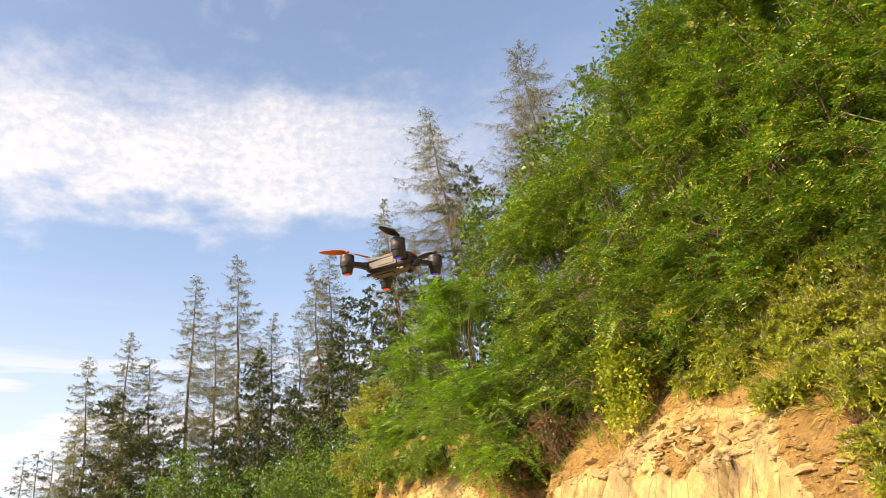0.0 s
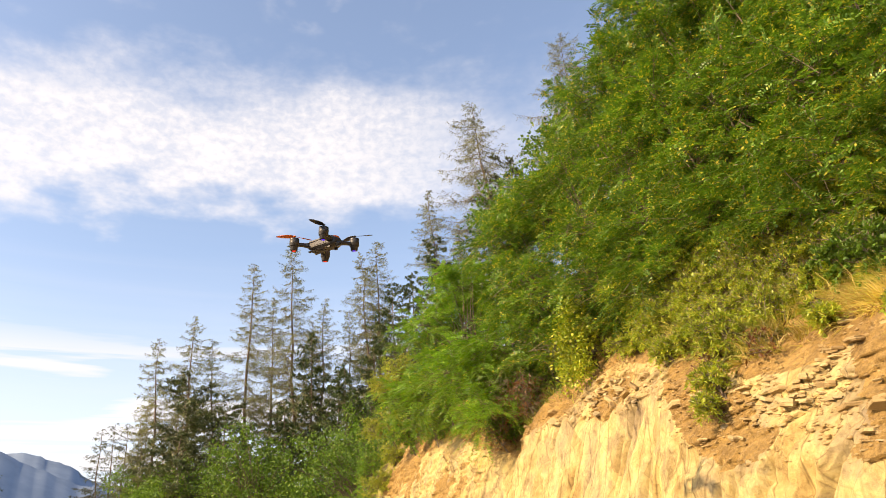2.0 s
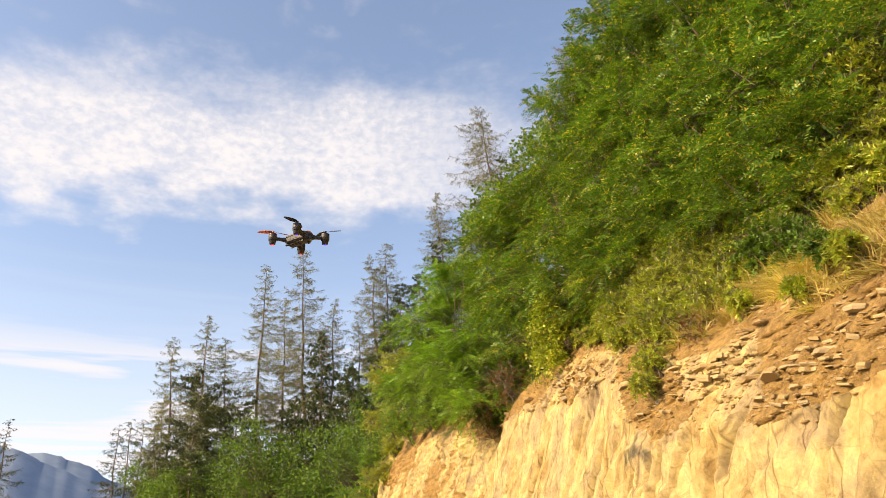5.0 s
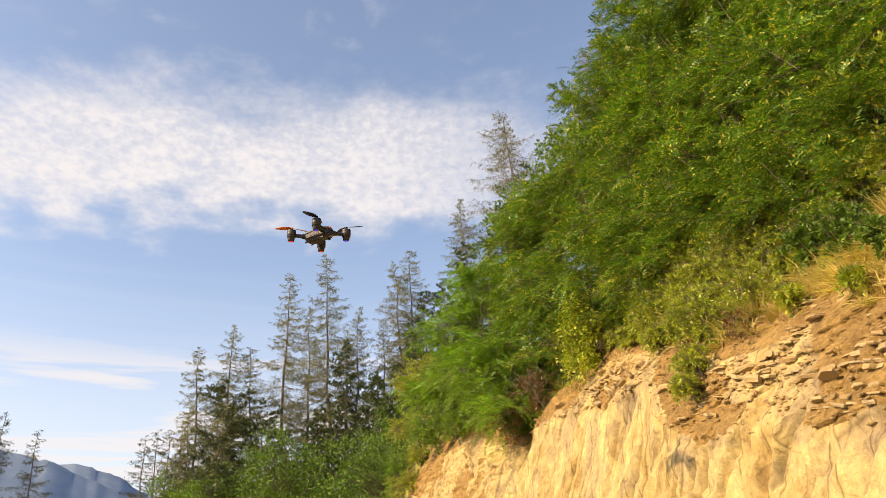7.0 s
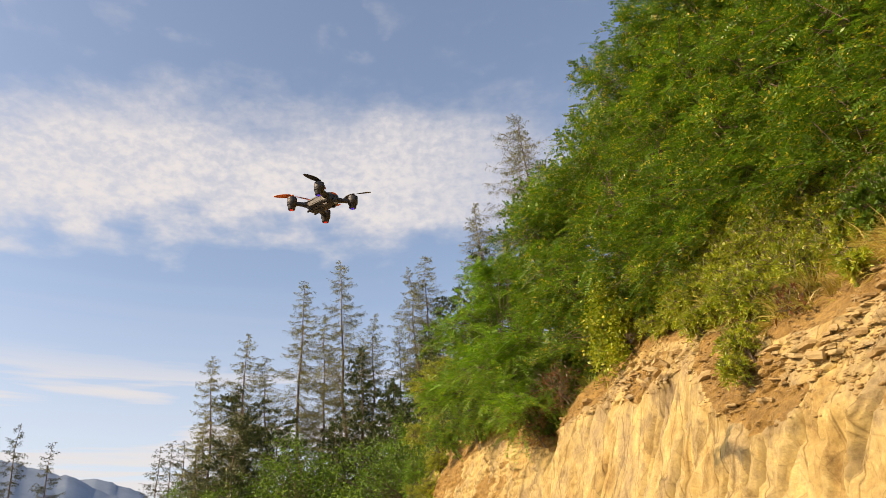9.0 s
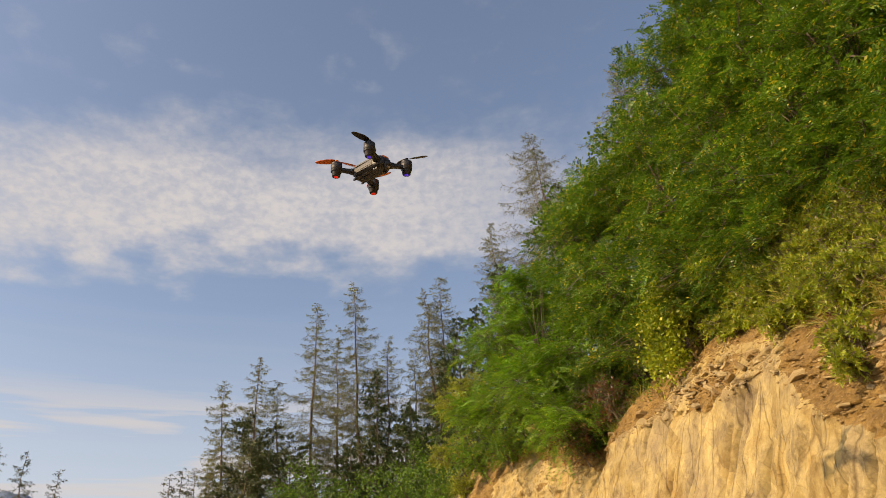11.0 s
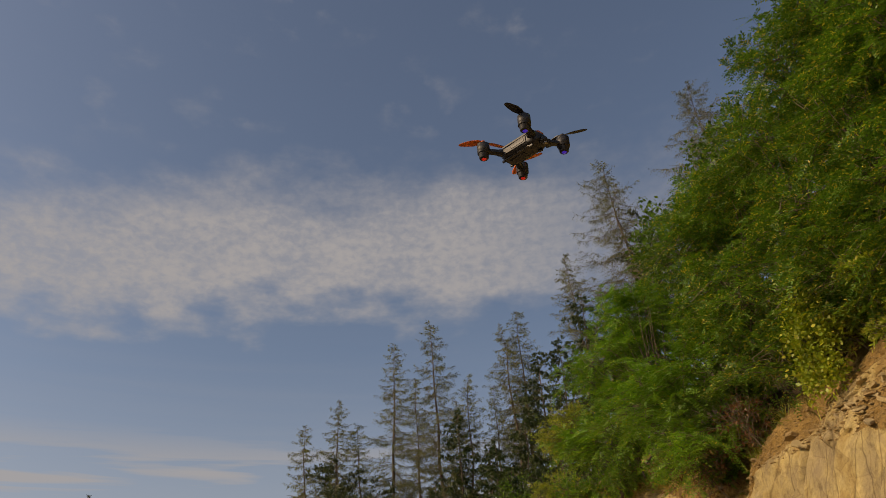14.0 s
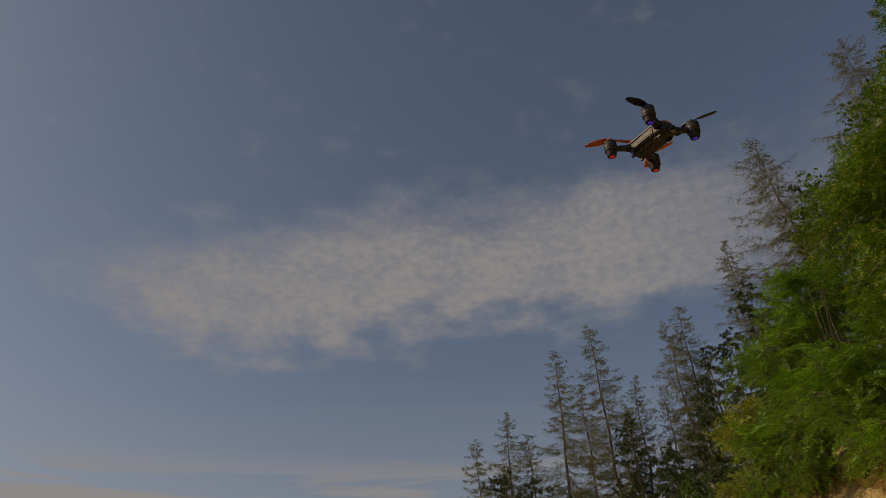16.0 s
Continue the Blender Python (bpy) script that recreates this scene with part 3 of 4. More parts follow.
def leafy_tree(name, label, foot, blobs, leaf, seed, clusters=150, per=15, size=0.24, kind="pinnate", group="", thick=0.07, category="tree"):
    rng = np.random.default_rng(seed)
    foot = np.asarray(foot, float)
    root = thing(name, label, category, foot, group)
    blobs = [(np.asarray(c, float) - foot, np.asarray(r, float)) for c, r in blobs]
    centre = np.mean([c for c, _ in blobs], 0)
    pts, d = blob_points(rng, blobs, clusters)
    wood = Build()
    limbs(wood, rng, (0, 0, -0.1), centre, pts[: max(10, clusters // 5)], thick)
    part("trunk", wood, BARK, root, smooth=True)
    b = Build()
    n = clusters * per
    at = np.repeat(pts, per, 0)
    out = np.repeat(d, per, 0)
    if kind == "pinnate":
        # fronds stand in two ranks along arching twigs
        twig = unit(d * (1, 1, 0.7) + rng.normal(0, 0.35, d.shape) + (-0.1, 0, 0.1))
        long = rng.uniform(0.45, 0.85, clusters) * size / 0.25
        s = rng.uniform(0, 1, (clusters, per))
        at = (pts[:, None] + twig[:, None] * (long[:, None] * (s - 0.5))[..., None] - np.array([0, 0, 0.16]) * (s * s)[..., None]).reshape(-1, 3)
        tw = np.repeat(twig, per, 0)
        lat = unit(np.cross(tw, rng.normal(0, 0.25, (n, 3)) + (0, 0, 1)))
        way = unit(lat * rng.choice((-1.0, 1.0), n)[:, None] * 0.8 + tw * 0.6 + rng.normal(0, 0.22, (n, 3)))
        fronds(b, rng, at + rng.normal(0, 0.015, (n, 3)), way, size * rng.uniform(0.65, 1.15, n))
        stalk = Build()
        for p0, w0, l0 in zip(pts, twig, long):
            u = np.linspace(-0.7, 0.5, 4)[:, None]
            tube(stalk, p0 + w0 * l0 * u - np.array([0, 0, 0.16]) * np.clip(u + 0.5, 0, 1) ** 2, np.linspace(0.006, 0.002, 4), 3)
        tagged(part("twig_work", stalk, TWIG, root), kind="stuff")
    elif kind == "lance":
        # narrow leaves in ranks along thin arching shoots
        twig = unit(d * (1, 1, 0.6) + rng.normal(0, 0.45, d.shape) + (-0.1, 0, 0.45))
        long = rng.uniform(0.5, 1.5, clusters) * size * 5 * min(1.0, max(0.3, blobs[0][1][0] / 0.2))
        s = rng.uniform(0, 1, (clusters, per))
        at = (pts[:, None] + twig[:, None] * (long[:, None] * (s - 0.4))[..., None] - np.array([0, 0, 0.1]) * (s * s)[..., None]).reshape(-1, 3)
        tw = np.repeat(twig, per, 0)
        lat = unit(np.cross(tw, rng.normal(0, 1, (n, 3))))
        way = unit(lat * 0.75 + tw * 0.7 + rng.normal(0, 0.2, (n, 3)) + (0, 0, -0.15))
        across = unit(np.cross(way, rng.normal(0, 0.6, (n, 3)) + (0, 0, 1)))
        l = size * rng.uniform(0.65, 1.3, n)
        blades(b, at, way, across, l, l * (0.27 if leaf is SHRUB or leaf is RUSSET else 0.42))
        stalk = Build()
        for p0, w0, l0 in zip(pts, twig, long):
            tube(stalk, p0 + w0 * l0 * np.array([[-0.6], [0.0], [0.55]]), (0.004, 0.003, 0.001), 3)
        tagged(part("twig_work", stalk, TWIG, root), kind="stuff")
    else:
        spread, slim = 1.0, 0.62
        at = at + rng.normal(0, size * spread * 1.3, (n, 3))
        way = unit(out * 0.5 + rng.normal(0, 0.7, (n, 3)) + (0, 0, -0.05))
        across = unit(np.cross(way, rng.normal(0, 0.5, (n, 3)) + (0, 0, 1)))
        across = unit(np.cross(np.cross(way, across) * 1.0 + across * rng.normal(0, 0.5, (n, 1)), way))
        l = size * rng.uniform(0.65, 1.25, n)
        blades(b, at, way, across, l, l * slim)
    part("crown", b, leaf, root)
    return root


def conifer(name, label, foot, height, seed, leaf, kind="larch", lean=(0, 0), bare=0.3, reach=0.2, branches=95, group=""):
    rng = np.random.default_rng(seed)
    foot = np.asarray(foot, float)
    root = thing(name, label, "tree", foot, group)
    wood, green = Build(), Build()
    s = np.linspace(0, 1, 10)
    line = np.stack([lean[0] * s ** 1.3, lean[1] * s ** 1.3, s * height], -1)
    line[1:-1, :2] += rng.normal(0, 0.004 * height, (8, 2))
    tube(wood, line, 0.0085 * height * (1 - s) + 0.008, 7)
    part("trunk", wood, BARK, root, smooth=True)
    twigs = Build()
    dense = {"larch": 4.2, "spruce": 2.6, "pine": 2.2}[kind]
    for i in range(branches):
        h = bare + (1 - bare) * (i + rng.uniform(0, 1)) / branches
        base = np.array([np.interp(h, s, line[:, k]) for k in range(3)])
        span = (1 - h) / (1 - bare)
        if kind == "pine":
            l = reach * height * (0.35 + 0.9 * np.sqrt(max(span * (1.25 - span), 0.02))) * rng.uniform(0.5, 1.15)
        else:
            l = reach * height * (span ** 0.7 + 0.09) * (rng.uniform(0.35, 1.25) if kind == "larch" else rng.uniform(0.55, 1.15))
        if kind == "larch" and h < bare + 0.14:
            l *= rng.uniform(0.3, 1.0)
        a = rng.uniform(0, 2 * np.pi)
        rise = {"larch": 0.45 * (h - 0.72), "spruce": 0.55 * (h - 0.75), "pine": 0.25}[kind] + rng.normal(0, 0.1)
        d = unit(np.array([np.cos(a), np.sin(a), rise]))
        u = np.linspace(0, 1, 5)[:, None]
        sag = {"larch": 0.10, "spruce": 0.16, "pine": -0.05}[kind] * l
        bl = base + d * l * u + np.array([0, 0, 1]) * (-sag * np.sin(u * 2.6) + sag * 0.8 * u ** 3)
        tube(twigs, bl, np.linspace(0.010, 0.003, 5) * (0.4 + l * 0.5), 3)
        m = max(4, int(l * 7 * dense))
        tpos = rng.uniform(0.12, 1, m)
        start = np.stack([np.interp(tpos, u[:, 0], bl[:, k]) for k in range(3)], -1)
        side = unit(np.cross(d, (0, 0, 1.0)))
        sg = rng.choice((-1.0, 1.0), m)[:, None]
        hang = {"larch": -0.55, "spruce": -0.55, "pine": 0.25}[kind]
        way = unit(side * sg * 0.7 + d * 0.55 + np.stack([np.zeros(m), np.zeros(m), hang + rng.normal(0, 0.35, m)], -1) + rng.normal(0, 0.2, (m, 3)))
        tl = (0.10 + {"larch": 0.30, "spruce": 0.32, "pine": 0.32}[kind] * l * (1 - tpos * 0.7)) * rng.uniform(0.5, 1.2, m)
        acr = unit(np.cross(way, rng.normal(0, 1, (m, 3))))
        slivers(twigs, start, way, acr, tl, np.full(m, 0.011 if kind == "larch" else 0.018))
        k = {"larch": 9, "spruce": 10, "pine": 14}[kind]
        f = rng.uniform(0.1, 1.05, (m, k))
        at = (start[:, None] + way[:, None] * (tl[:, None] * f)[..., None]).reshape(-1, 3)
        nw = unit(np.repeat(way, k, 0) * 0.5 + rng.normal(0, 0.7, (m * k, 3)))
        na = unit(np.cross(nw, rng.normal(0, 1, (m * k, 3))))
        ln = {"larch": 0.055, "spruce": 0.10, "pine": 0.12}[kind] * rng.uniform(0.6, 1.3, m * k)
        slivers(green, at, nw, na, ln, ln * {"larch": 0.30, "spruce": 0.55, "pine": 0.4}[kind])
    part("crown_wood", twigs, TWIG, root)
    part("crown", green, leaf, root)
    return root


def grass_patch(name, label, mat, seed, ranges, count, tall, tuft=26):
    """Grass on the edge of the cutting: tufts of arching blades."""
    rng = np.random.default_rng(seed)
    b = Build()
    per = count // len(ranges)
    for y0, y1, up0, up1 in ranges:
        n = per // tuft
        y = rng.uniform(y0, y1, n)
        z = z_edge(y) + rng.uniform(up0, up1, n)
        foot = np.stack([face(y, z)[0] + 0.04, y, z - 0.03], -1)
        at = np.repeat(foot, tuft, 0) + rng.normal(0, 0.035, (n * tuft, 3)) * (1, 1.4, 0.3)
        bend = np.repeat(rng.normal(0, 0.75, (n, 3)), tuft, 0)
        way = unit(bend + rng.normal(0, 0.45, (n * tuft, 3)) * (1, 1, 0.3) + (-0.3, 0, 0.8))
        l = tall * np.repeat(rng.uniform(0.45, 1.25, n), tuft) * rng.uniform(0.4, 1.2, n * tuft)
        acr = unit(np.cross(way, rng.normal(0, 1, (n * tuft, 3))))
        knee = at + way * (l * 0.6)[:, None]
        w = 0.0036 * rng.uniform(0.7, 1.4, n * tuft)[:, None]
        tip = knee + unit(way + np.array([-0.35, 0, -0.5]) + bend * 0.5) * (l * 0.5)[:, None]
        v = np.stack([at - acr * w, at + acr * w, knee + acr * w * 0.8, tip, knee - acr * w * 0.8], 1)
        k = len(v)
        o = np.arange(k)[:, None] * 5
        b.add(v.reshape(-1, 3), o + [0, 1, 2, 4])
        b.f3.append(o + np.array([4, 2, 3]) + b.n - k * 5)
    return tagged(part(name, b, mat), label, "grass", kind="stuff")

# ---- the place ----
ground()
hillside()
CUT = rock_cutting()

# distant mountains over the valley, the haze put into their colour
ar = np.radians(np.linspace(-80, 45, 420))
deg_ = np.degrees(ar)


def ridge_mesh(crest, depth, seed):
    b = Build()
    rough = 0.12 * lattice(ar * 45, ar * 0, seed) + 0.10 * lattice(ar * 140, ar * 0, seed + 1) + 0.04 * lattice(ar * 420, ar * 0, seed + 2)
    rows_ = []
    for f, out in ((0.0, 0.7), (0.2, 0.76), (0.4, 0.82), (0.6, 0.88), (0.8, 0.94), (1.0, 1.0), (0.7, 1.1)):
        gully = 0.008 * depth * lattice(ar * 14, ar * 0 + f * 2.5, seed + 3) * (f < 1)
        d = depth * out + gully
        rows_.append(np.stack([np.sin(ar) * d, np.cos(ar) * d, np.tan(np.radians(crest + rough)) * depth * f - 5], -1))
    b.add(np.stack(rows_, 1).reshape(-1, 3), grid_faces(len(ar), 7))
    return b


near_crest = 7.9 + 3.1 * np.exp(-((deg_ + 33) / 8) ** 2) + 0.9 * np.exp(-((deg_ + 60) / 12) ** 2) - 2.2 / (1 + np.exp(-(deg_ + 20) / 2))
far_crest = 7.2 + 2.7 * np.exp(-((deg_ + 27) / 5) ** 2) + 1.6 * np.exp(-((deg_ + 48) / 10) ** 2)
tagged(part("backdrop", ridge_mesh(near_crest, 1900, 33), MOUNTAIN, smooth=True), "wooded mountain ridge across the valley, coloured haze blue", "mountain", kind="structure")
tagged(part("backdrop", ridge_mesh(far_crest, 2500, 43), MOUNTAIN, smooth=True), "farther ridge behind the wooded mountain, coloured pale haze blue", "mountain", kind="structure")

# larches on the far slope: where the top stands
LARCHES = [(-13.0, 38.0, 15.0, -0.2), (-11.2, 38.0, 16.2, 0.0), (-10.3, 38.2, 14.9, -0.6), (-8.2, 38.0, 19.1, 0.1), (-6.2, 38.0, 20.1, -0.3), (-7.7, 41.5, 18.4, 0.2), (-5.4, 41.0, 16.6, 0.0), (-4.3, 38.0, 16.8, 0.4), (-2.4, 38.0, 19.4, -0.7), (-1.4, 38.4, 20.3, 0.1), (1.6, 38.0, 23.3, -0.6), (4.7, 38.0, 29.3, -1.1), (10.9, 38.0, 34.3, -0.6), (9.7, 36.5, 28.5, -0.5), (-13.9, 40.0, 12.4, 0.0), (-12.0, 39.5, 13.6, 0.2), (-14.6, 41.0, 11.6, 0.0), (3.4, 40.0, 22.0, -0.4), (-3.2, 40.5, 17.0, 0.0)]
for i, (x, y, z, lx) in enumerate(LARCHES):
    fz = max(0.0, hill_z(x - lx, y)) - 0.2
    conifer("larch", "tall thin larch with sparse olive needles on the slope", (x - lx, y, fz), z - fz, 100 + i, LARCH, "larch", (lx, 0), bare=0.36 if z - fz > 13 else 0.22, reach=0.215 if z > 25 else 0.13, branches=210, group="larches on the slope")

SPRUCES = [(-4.9, 37.0, 14.6, 0.2), (-0.6, 35.5, 16.6, 0.22), (0.4, 33.0, 16.0, 0.24), (-8.4, 39.0, 10.4, 0.2), (-3.4, 36.0, 12.4, 0.24), (1.6, 31.0, 17.0, 0.24), (3.4, 30.0, 15.0, 0.24), (-6.9, 40.0, 11.8, 0.24), (-3.0, 34.5, 12.0, 0.24), (-1.6, 34.5, 13.5, 0.24), (2.6, 28.0, 14.2, 0.25), (1.2, 26.5, 11.6, 0.26), (-0.2, 28.5, 10.8, 0.26), (-6.0, 36.0, 10.8, 0.24), (-2.2, 31.0, 9.8, 0.26)]
for i, (x, y, z, rc) in enumerate(SPRUCES):
    fz = max(0.0, hill_z(x, y)) - 0.2
    conifer("spruce", "dense dark green spruce among the larches", (x, y, fz), z - fz, 200 + i, SPRUCE, "spruce", (0, 0), bare=0.12, reach=rc, branches=110, group="spruces on the slope")

PINES = [(-11.0, 36.5, 12.4), (-10.2, 33.5, 10.5), (-8.6, 34.5, 10.4), (6.0, 37.0, 23.9)]
for i, (x, y, z) in enumerate(PINES):
    fz = max(0.0, hill_z(x, y)) - 0.2
    conifer("pine", "round-topped green pine at the wood's edge", (x, y, fz), z - fz, 300 + i, PINE, "pine", (0.2, 0), bare=0.35, reach=0.17, branches=60, group="pines at the wood's edge")

YOUNG = [(-23.5, 36.3, 12.1), (-22.3, 37.0, 11.8), (-20.6, 37.2, 10.8), (-16.3, 40.2, 10.9), (-15.4, 39.6, 11.0), (-14.5, 38.9, 10.8), (-13.0, 37.0, 9.6), (-11.6, 36.0, 9.4), (-9.0, 34.0, 8.9)]
for i, (x, y, z) in enumerate(YOUNG):
    fz = max(0.0, hill_z(x, y)) - 0.2
    conifer("young_pine", "bushy green young pine at the wood's edge", (x, y, fz), z - fz, 350 + i, PINE, "larch", (0, 0), bare=0.1, reach=0.17, branches=130, group="young pines at the wood's edge")

BROAD = [(-5.8, 31.0, 7.6, 2.0), (-8.2, 33.0, 7.4, 2.0), (-10.6, 35.0, 7.6, 1.9), (-3.6, 29.0, 7.0, 2.0), (-11.8, 36.0, 8.0, 1.8), (-13.4, 38.5, 8.4, 1.6), (-1.9, 27.0, 6.6, 2.0), (-2.6, 32.0, 8.2, 2.4), (-0.6, 29.0, 7.8, 2.3), (-4.8, 33.0, 7.4, 2.2), (-6.9, 34.0, 7.0, 2.0), (-12.3, 38.0, 7.2, 2.0), (-9.3, 36.0, 7.2, 2.0), (-14.6, 39.5, 7.2, 1.6)]
for i, (x, y, z, r) in enumerate(BROAD):
    z -= 0.7
    fz = max(0.0, hill_z(x, y)) - 0.2
    rr = np.random.default_rng(400 + i)
    blobs = [((x + rr.normal(0, 0.45 * r), y + rr.normal(0, 0.4 * r), z - r * 0.6 + rr.normal(0, 0.5 * r)), (r * 0.62, r * 0.62, r * 0.55)) for _ in range(8)]
    leafy_tree("broadleaf_tree", "dark green broadleaf tree under the larches", (x, y, fz), blobs, DARKLEAF, 420 + i, 620, 20, 0.10, "broad", "broadleaf trees under the larches", 0.08)

# false acacias that lean out from the top of the cutting
def acacia(seed, x, y, blobs, leaf=ROBINIA, twigs=235):
    label = "bright fresh green acacia with feathery leaves" if leaf is FRESH else "green acacia with feathery leaves, some turning yellow"
    leafy_tree("acacia_tree", label, (x, y, hill_z(x, y) - 0.1), blobs, leaf, seed, twigs, 19, 0.25, "pinnate", "acacias on top of the cutting", 0.04)


acacia(500, 1.8, 14.2, [((0.92, 13.20, 5.60), (0.69, 0.80, 0.66)), ((0.43, 14.60, 6.91), (0.61, 0.70, 0.58)), ((1.21, 14.60, 7.87), (0.63, 0.72, 0.60)), ((1.59, 12.60, 5.89), (0.63, 0.72, 0.60)), ((0.11, 15.00, 5.72), (0.47, 0.54, 0.45)), ((1.34, 12.40, 4.83), (0.48, 0.55, 0.45))], FRESH, 295)
acacia(501, 3.0, 12.0, [((1.88, 12.00, 7.58), (0.68, 0.78, 0.65)), ((2.50, 11.80, 8.23), (0.66, 0.76, 0.64)), ((2.08, 11.20, 6.33), (0.61, 0.71, 0.59)), ((2.20, 10.90, 5.34), (0.47, 0.54, 0.45))], ROBINIA, 210)
acacia(502, 3.8, 10.7, [((2.93, 10.60, 8.37), (0.67, 0.77, 0.64)), ((2.90, 10.20, 6.97), (0.66, 0.76, 0.62)), ((2.79, 9.80, 5.85), (0.57, 0.66, 0.55))], ROBINIA, 166)
acacia(503, 4.1, 9.6, [((3.09, 9.60, 8.86), (0.56, 0.65, 0.53)), ((3.42, 9.20, 7.60), (0.66, 0.75, 0.62)), ((3.34, 8.90, 6.40), (0.60, 0.70, 0.57)), ((3.19, 8.70, 5.55), (0.42, 0.49, 0.40))], ROBINIA, 184)
acacia(504, 4.6, 8.8, [((3.33, 8.80, 9.04), (0.50, 0.56, 0.47)), ((3.73, 8.40, 8.05), (0.62, 0.71, 0.59)), ((3.90, 8.00, 6.82), (0.56, 0.65, 0.54)), ((3.76, 7.90, 5.95), (0.48, 0.55, 0.45))], ROBINIA, 172)
acacia(505, 4.9, 7.9, [((3.91, 8.20, 9.50), (0.65, 0.75, 0.61)), ((4.20, 7.40, 7.54), (0.61, 0.70, 0.58)), ((4.10, 7.00, 6.26), (0.50, 0.57, 0.47)), ((3.93, 7.00, 5.55), (0.38, 0.44, 0.36))], ROBINIA, 171)
acacia(506, 5.2, 7.0, [((4.50, 7.40, 9.23), (0.66, 0.76, 0.62)), ((4.40, 6.30, 6.81), (0.52, 0.60, 0.50)), ((4.20, 6.10, 5.74), (0.44, 0.50, 0.41)), ((4.04, 6.20, 5.17), (0.34, 0.39, 0.32))], ROBINIA, 149)
acacia(507, 5.6, 6.3, [((4.56, 5.70, 5.92), (0.48, 0.55, 0.45)), ((4.40, 5.70, 5.06), (0.39, 0.45, 0.37)), ((4.86, 6.30, 8.07), (0.59, 0.67, 0.55)), ((5.07, 5.50, 6.71), (0.50, 0.56, 0.47))], ROBINIA, 147)
acacia(508, 6.0, 9.6, [((4.9, 9.9, 8.6), (1.2, 1.5, 1.2)), ((4.9, 8.4, 8.0), (1.1, 1.3, 1.1)), ((5.3, 8.8, 10.0), (1.2, 1.4, 1.1))], ROBINIA, 200)
acacia(509, 4.8, 12.6, [((4.1, 12.0, 8.6), (1.2, 1.4, 1.2)), ((3.9, 11.4, 7.0), (1.0, 1.2, 1.0)), ((4.4, 10.8, 9.9), (1.0, 1.2, 1.0))], ROBINIA, 200)

# denser trees farther up the slope, behind the acacias, their leaf colour darkened for shade
for i, (x, y, z, r) in enumerate([(3.6, 14.5, 10.2, 1.3), (5.2, 13.6, 11.6, 1.5), (5.6, 11.6, 11.4, 1.4), (6.2, 10.0, 10.6, 1.4), (6.0, 8.0, 9.4, 1.3), (3.0, 15.0, 8.6, 1.2), (5.9, 6.9, 8.0, 1.1)]):
    rr = np.random.default_rng(450 + i)
    blobs = [((x + rr.normal(0, 0.5 * r), y + rr.normal(0, 0.5 * r), z - 0.5 * r + rr.normal(0, 0.5 * r)), (r * 0.6, r * 0.65, r * 0.6)) for _ in range(7)]
    leafy_tree("hillside_tree", "dense broadleaf tree up the slope, shade put into its darker green", (x + 0.6, y, hill_z(x + 0.6, y) - 0.1), blobs, BACKLEAF, 460 + i, 420, 18, 0.10, "broad", "trees up the slope", 0.06)

# shrubs along the edge: along the cutting, up from the edge, size
NEAR_SHRUBS = [(7.19, 1.81, 0.31, SHRUB), (6.68, 1.91, 0.30, SHRUB), (5.93, 1.63, 0.27, SHRUB), (5.46, 1.48, 0.25, SHRUB), (7.18, 1.45, 0.27, SHRUB), (5.93, 1.01, 0.22, SHRUB), (5.56, 1.00, 0.22, DARKLEAF), (4.94, 0.74, 0.20, SHRUB), (7.03, 1.03, 0.25, SHRUB), (5.85, 0.51, 0.19, SHRUB), (7.11, 0.76, 0.23, SHRUB), (8.08, 0.91, 0.27, SHRUB), (5.33, 0.36, 0.15, SHRUB), (5.03, 0.39, 0.17, DARKLEAF), (4.51, 0.06, 0.13, DARKLEAF), (8.02, 0.54, 0.25, SHRUB), (6.71, 0.37, 0.18, SHRUB), (5.63, 0.10, 0.14, SHRUB), (4.16, -0.09, 0.12, SHRUB), (7.98, 0.27, 0.20, SHRUB), (7.83, -0.03, 0.15, SHRUB), (6.87, 0.6, 0.28, SHRUB), (6.32, 0.45, 0.24, SHRUB), (5.98, 0.42, 0.2, SHRUB), (6.72, 0.9, 0.3, SHRUB), (5.4, 0.6, 0.24, DARKLEAF), (6.1, 0.95, 0.3, SHRUB), (6.55, 0.2, 0.2, SHRUB), (5.67, 0.52, 0.25, DARKLEAF), (5.22, 0.38, 0.24, DARKLEAF), (5.95, 0.53, 0.17, SHRUB), (6.6, -0.2, 0.2, SHRUB), (6.5, -0.4, 0.13, SHRUB), (6.40, 1.40, 0.30, SHRUB), (4.75, -0.08, 0.10, SHRUB), (5.66, 1.04, 0.26, SHRUB)]
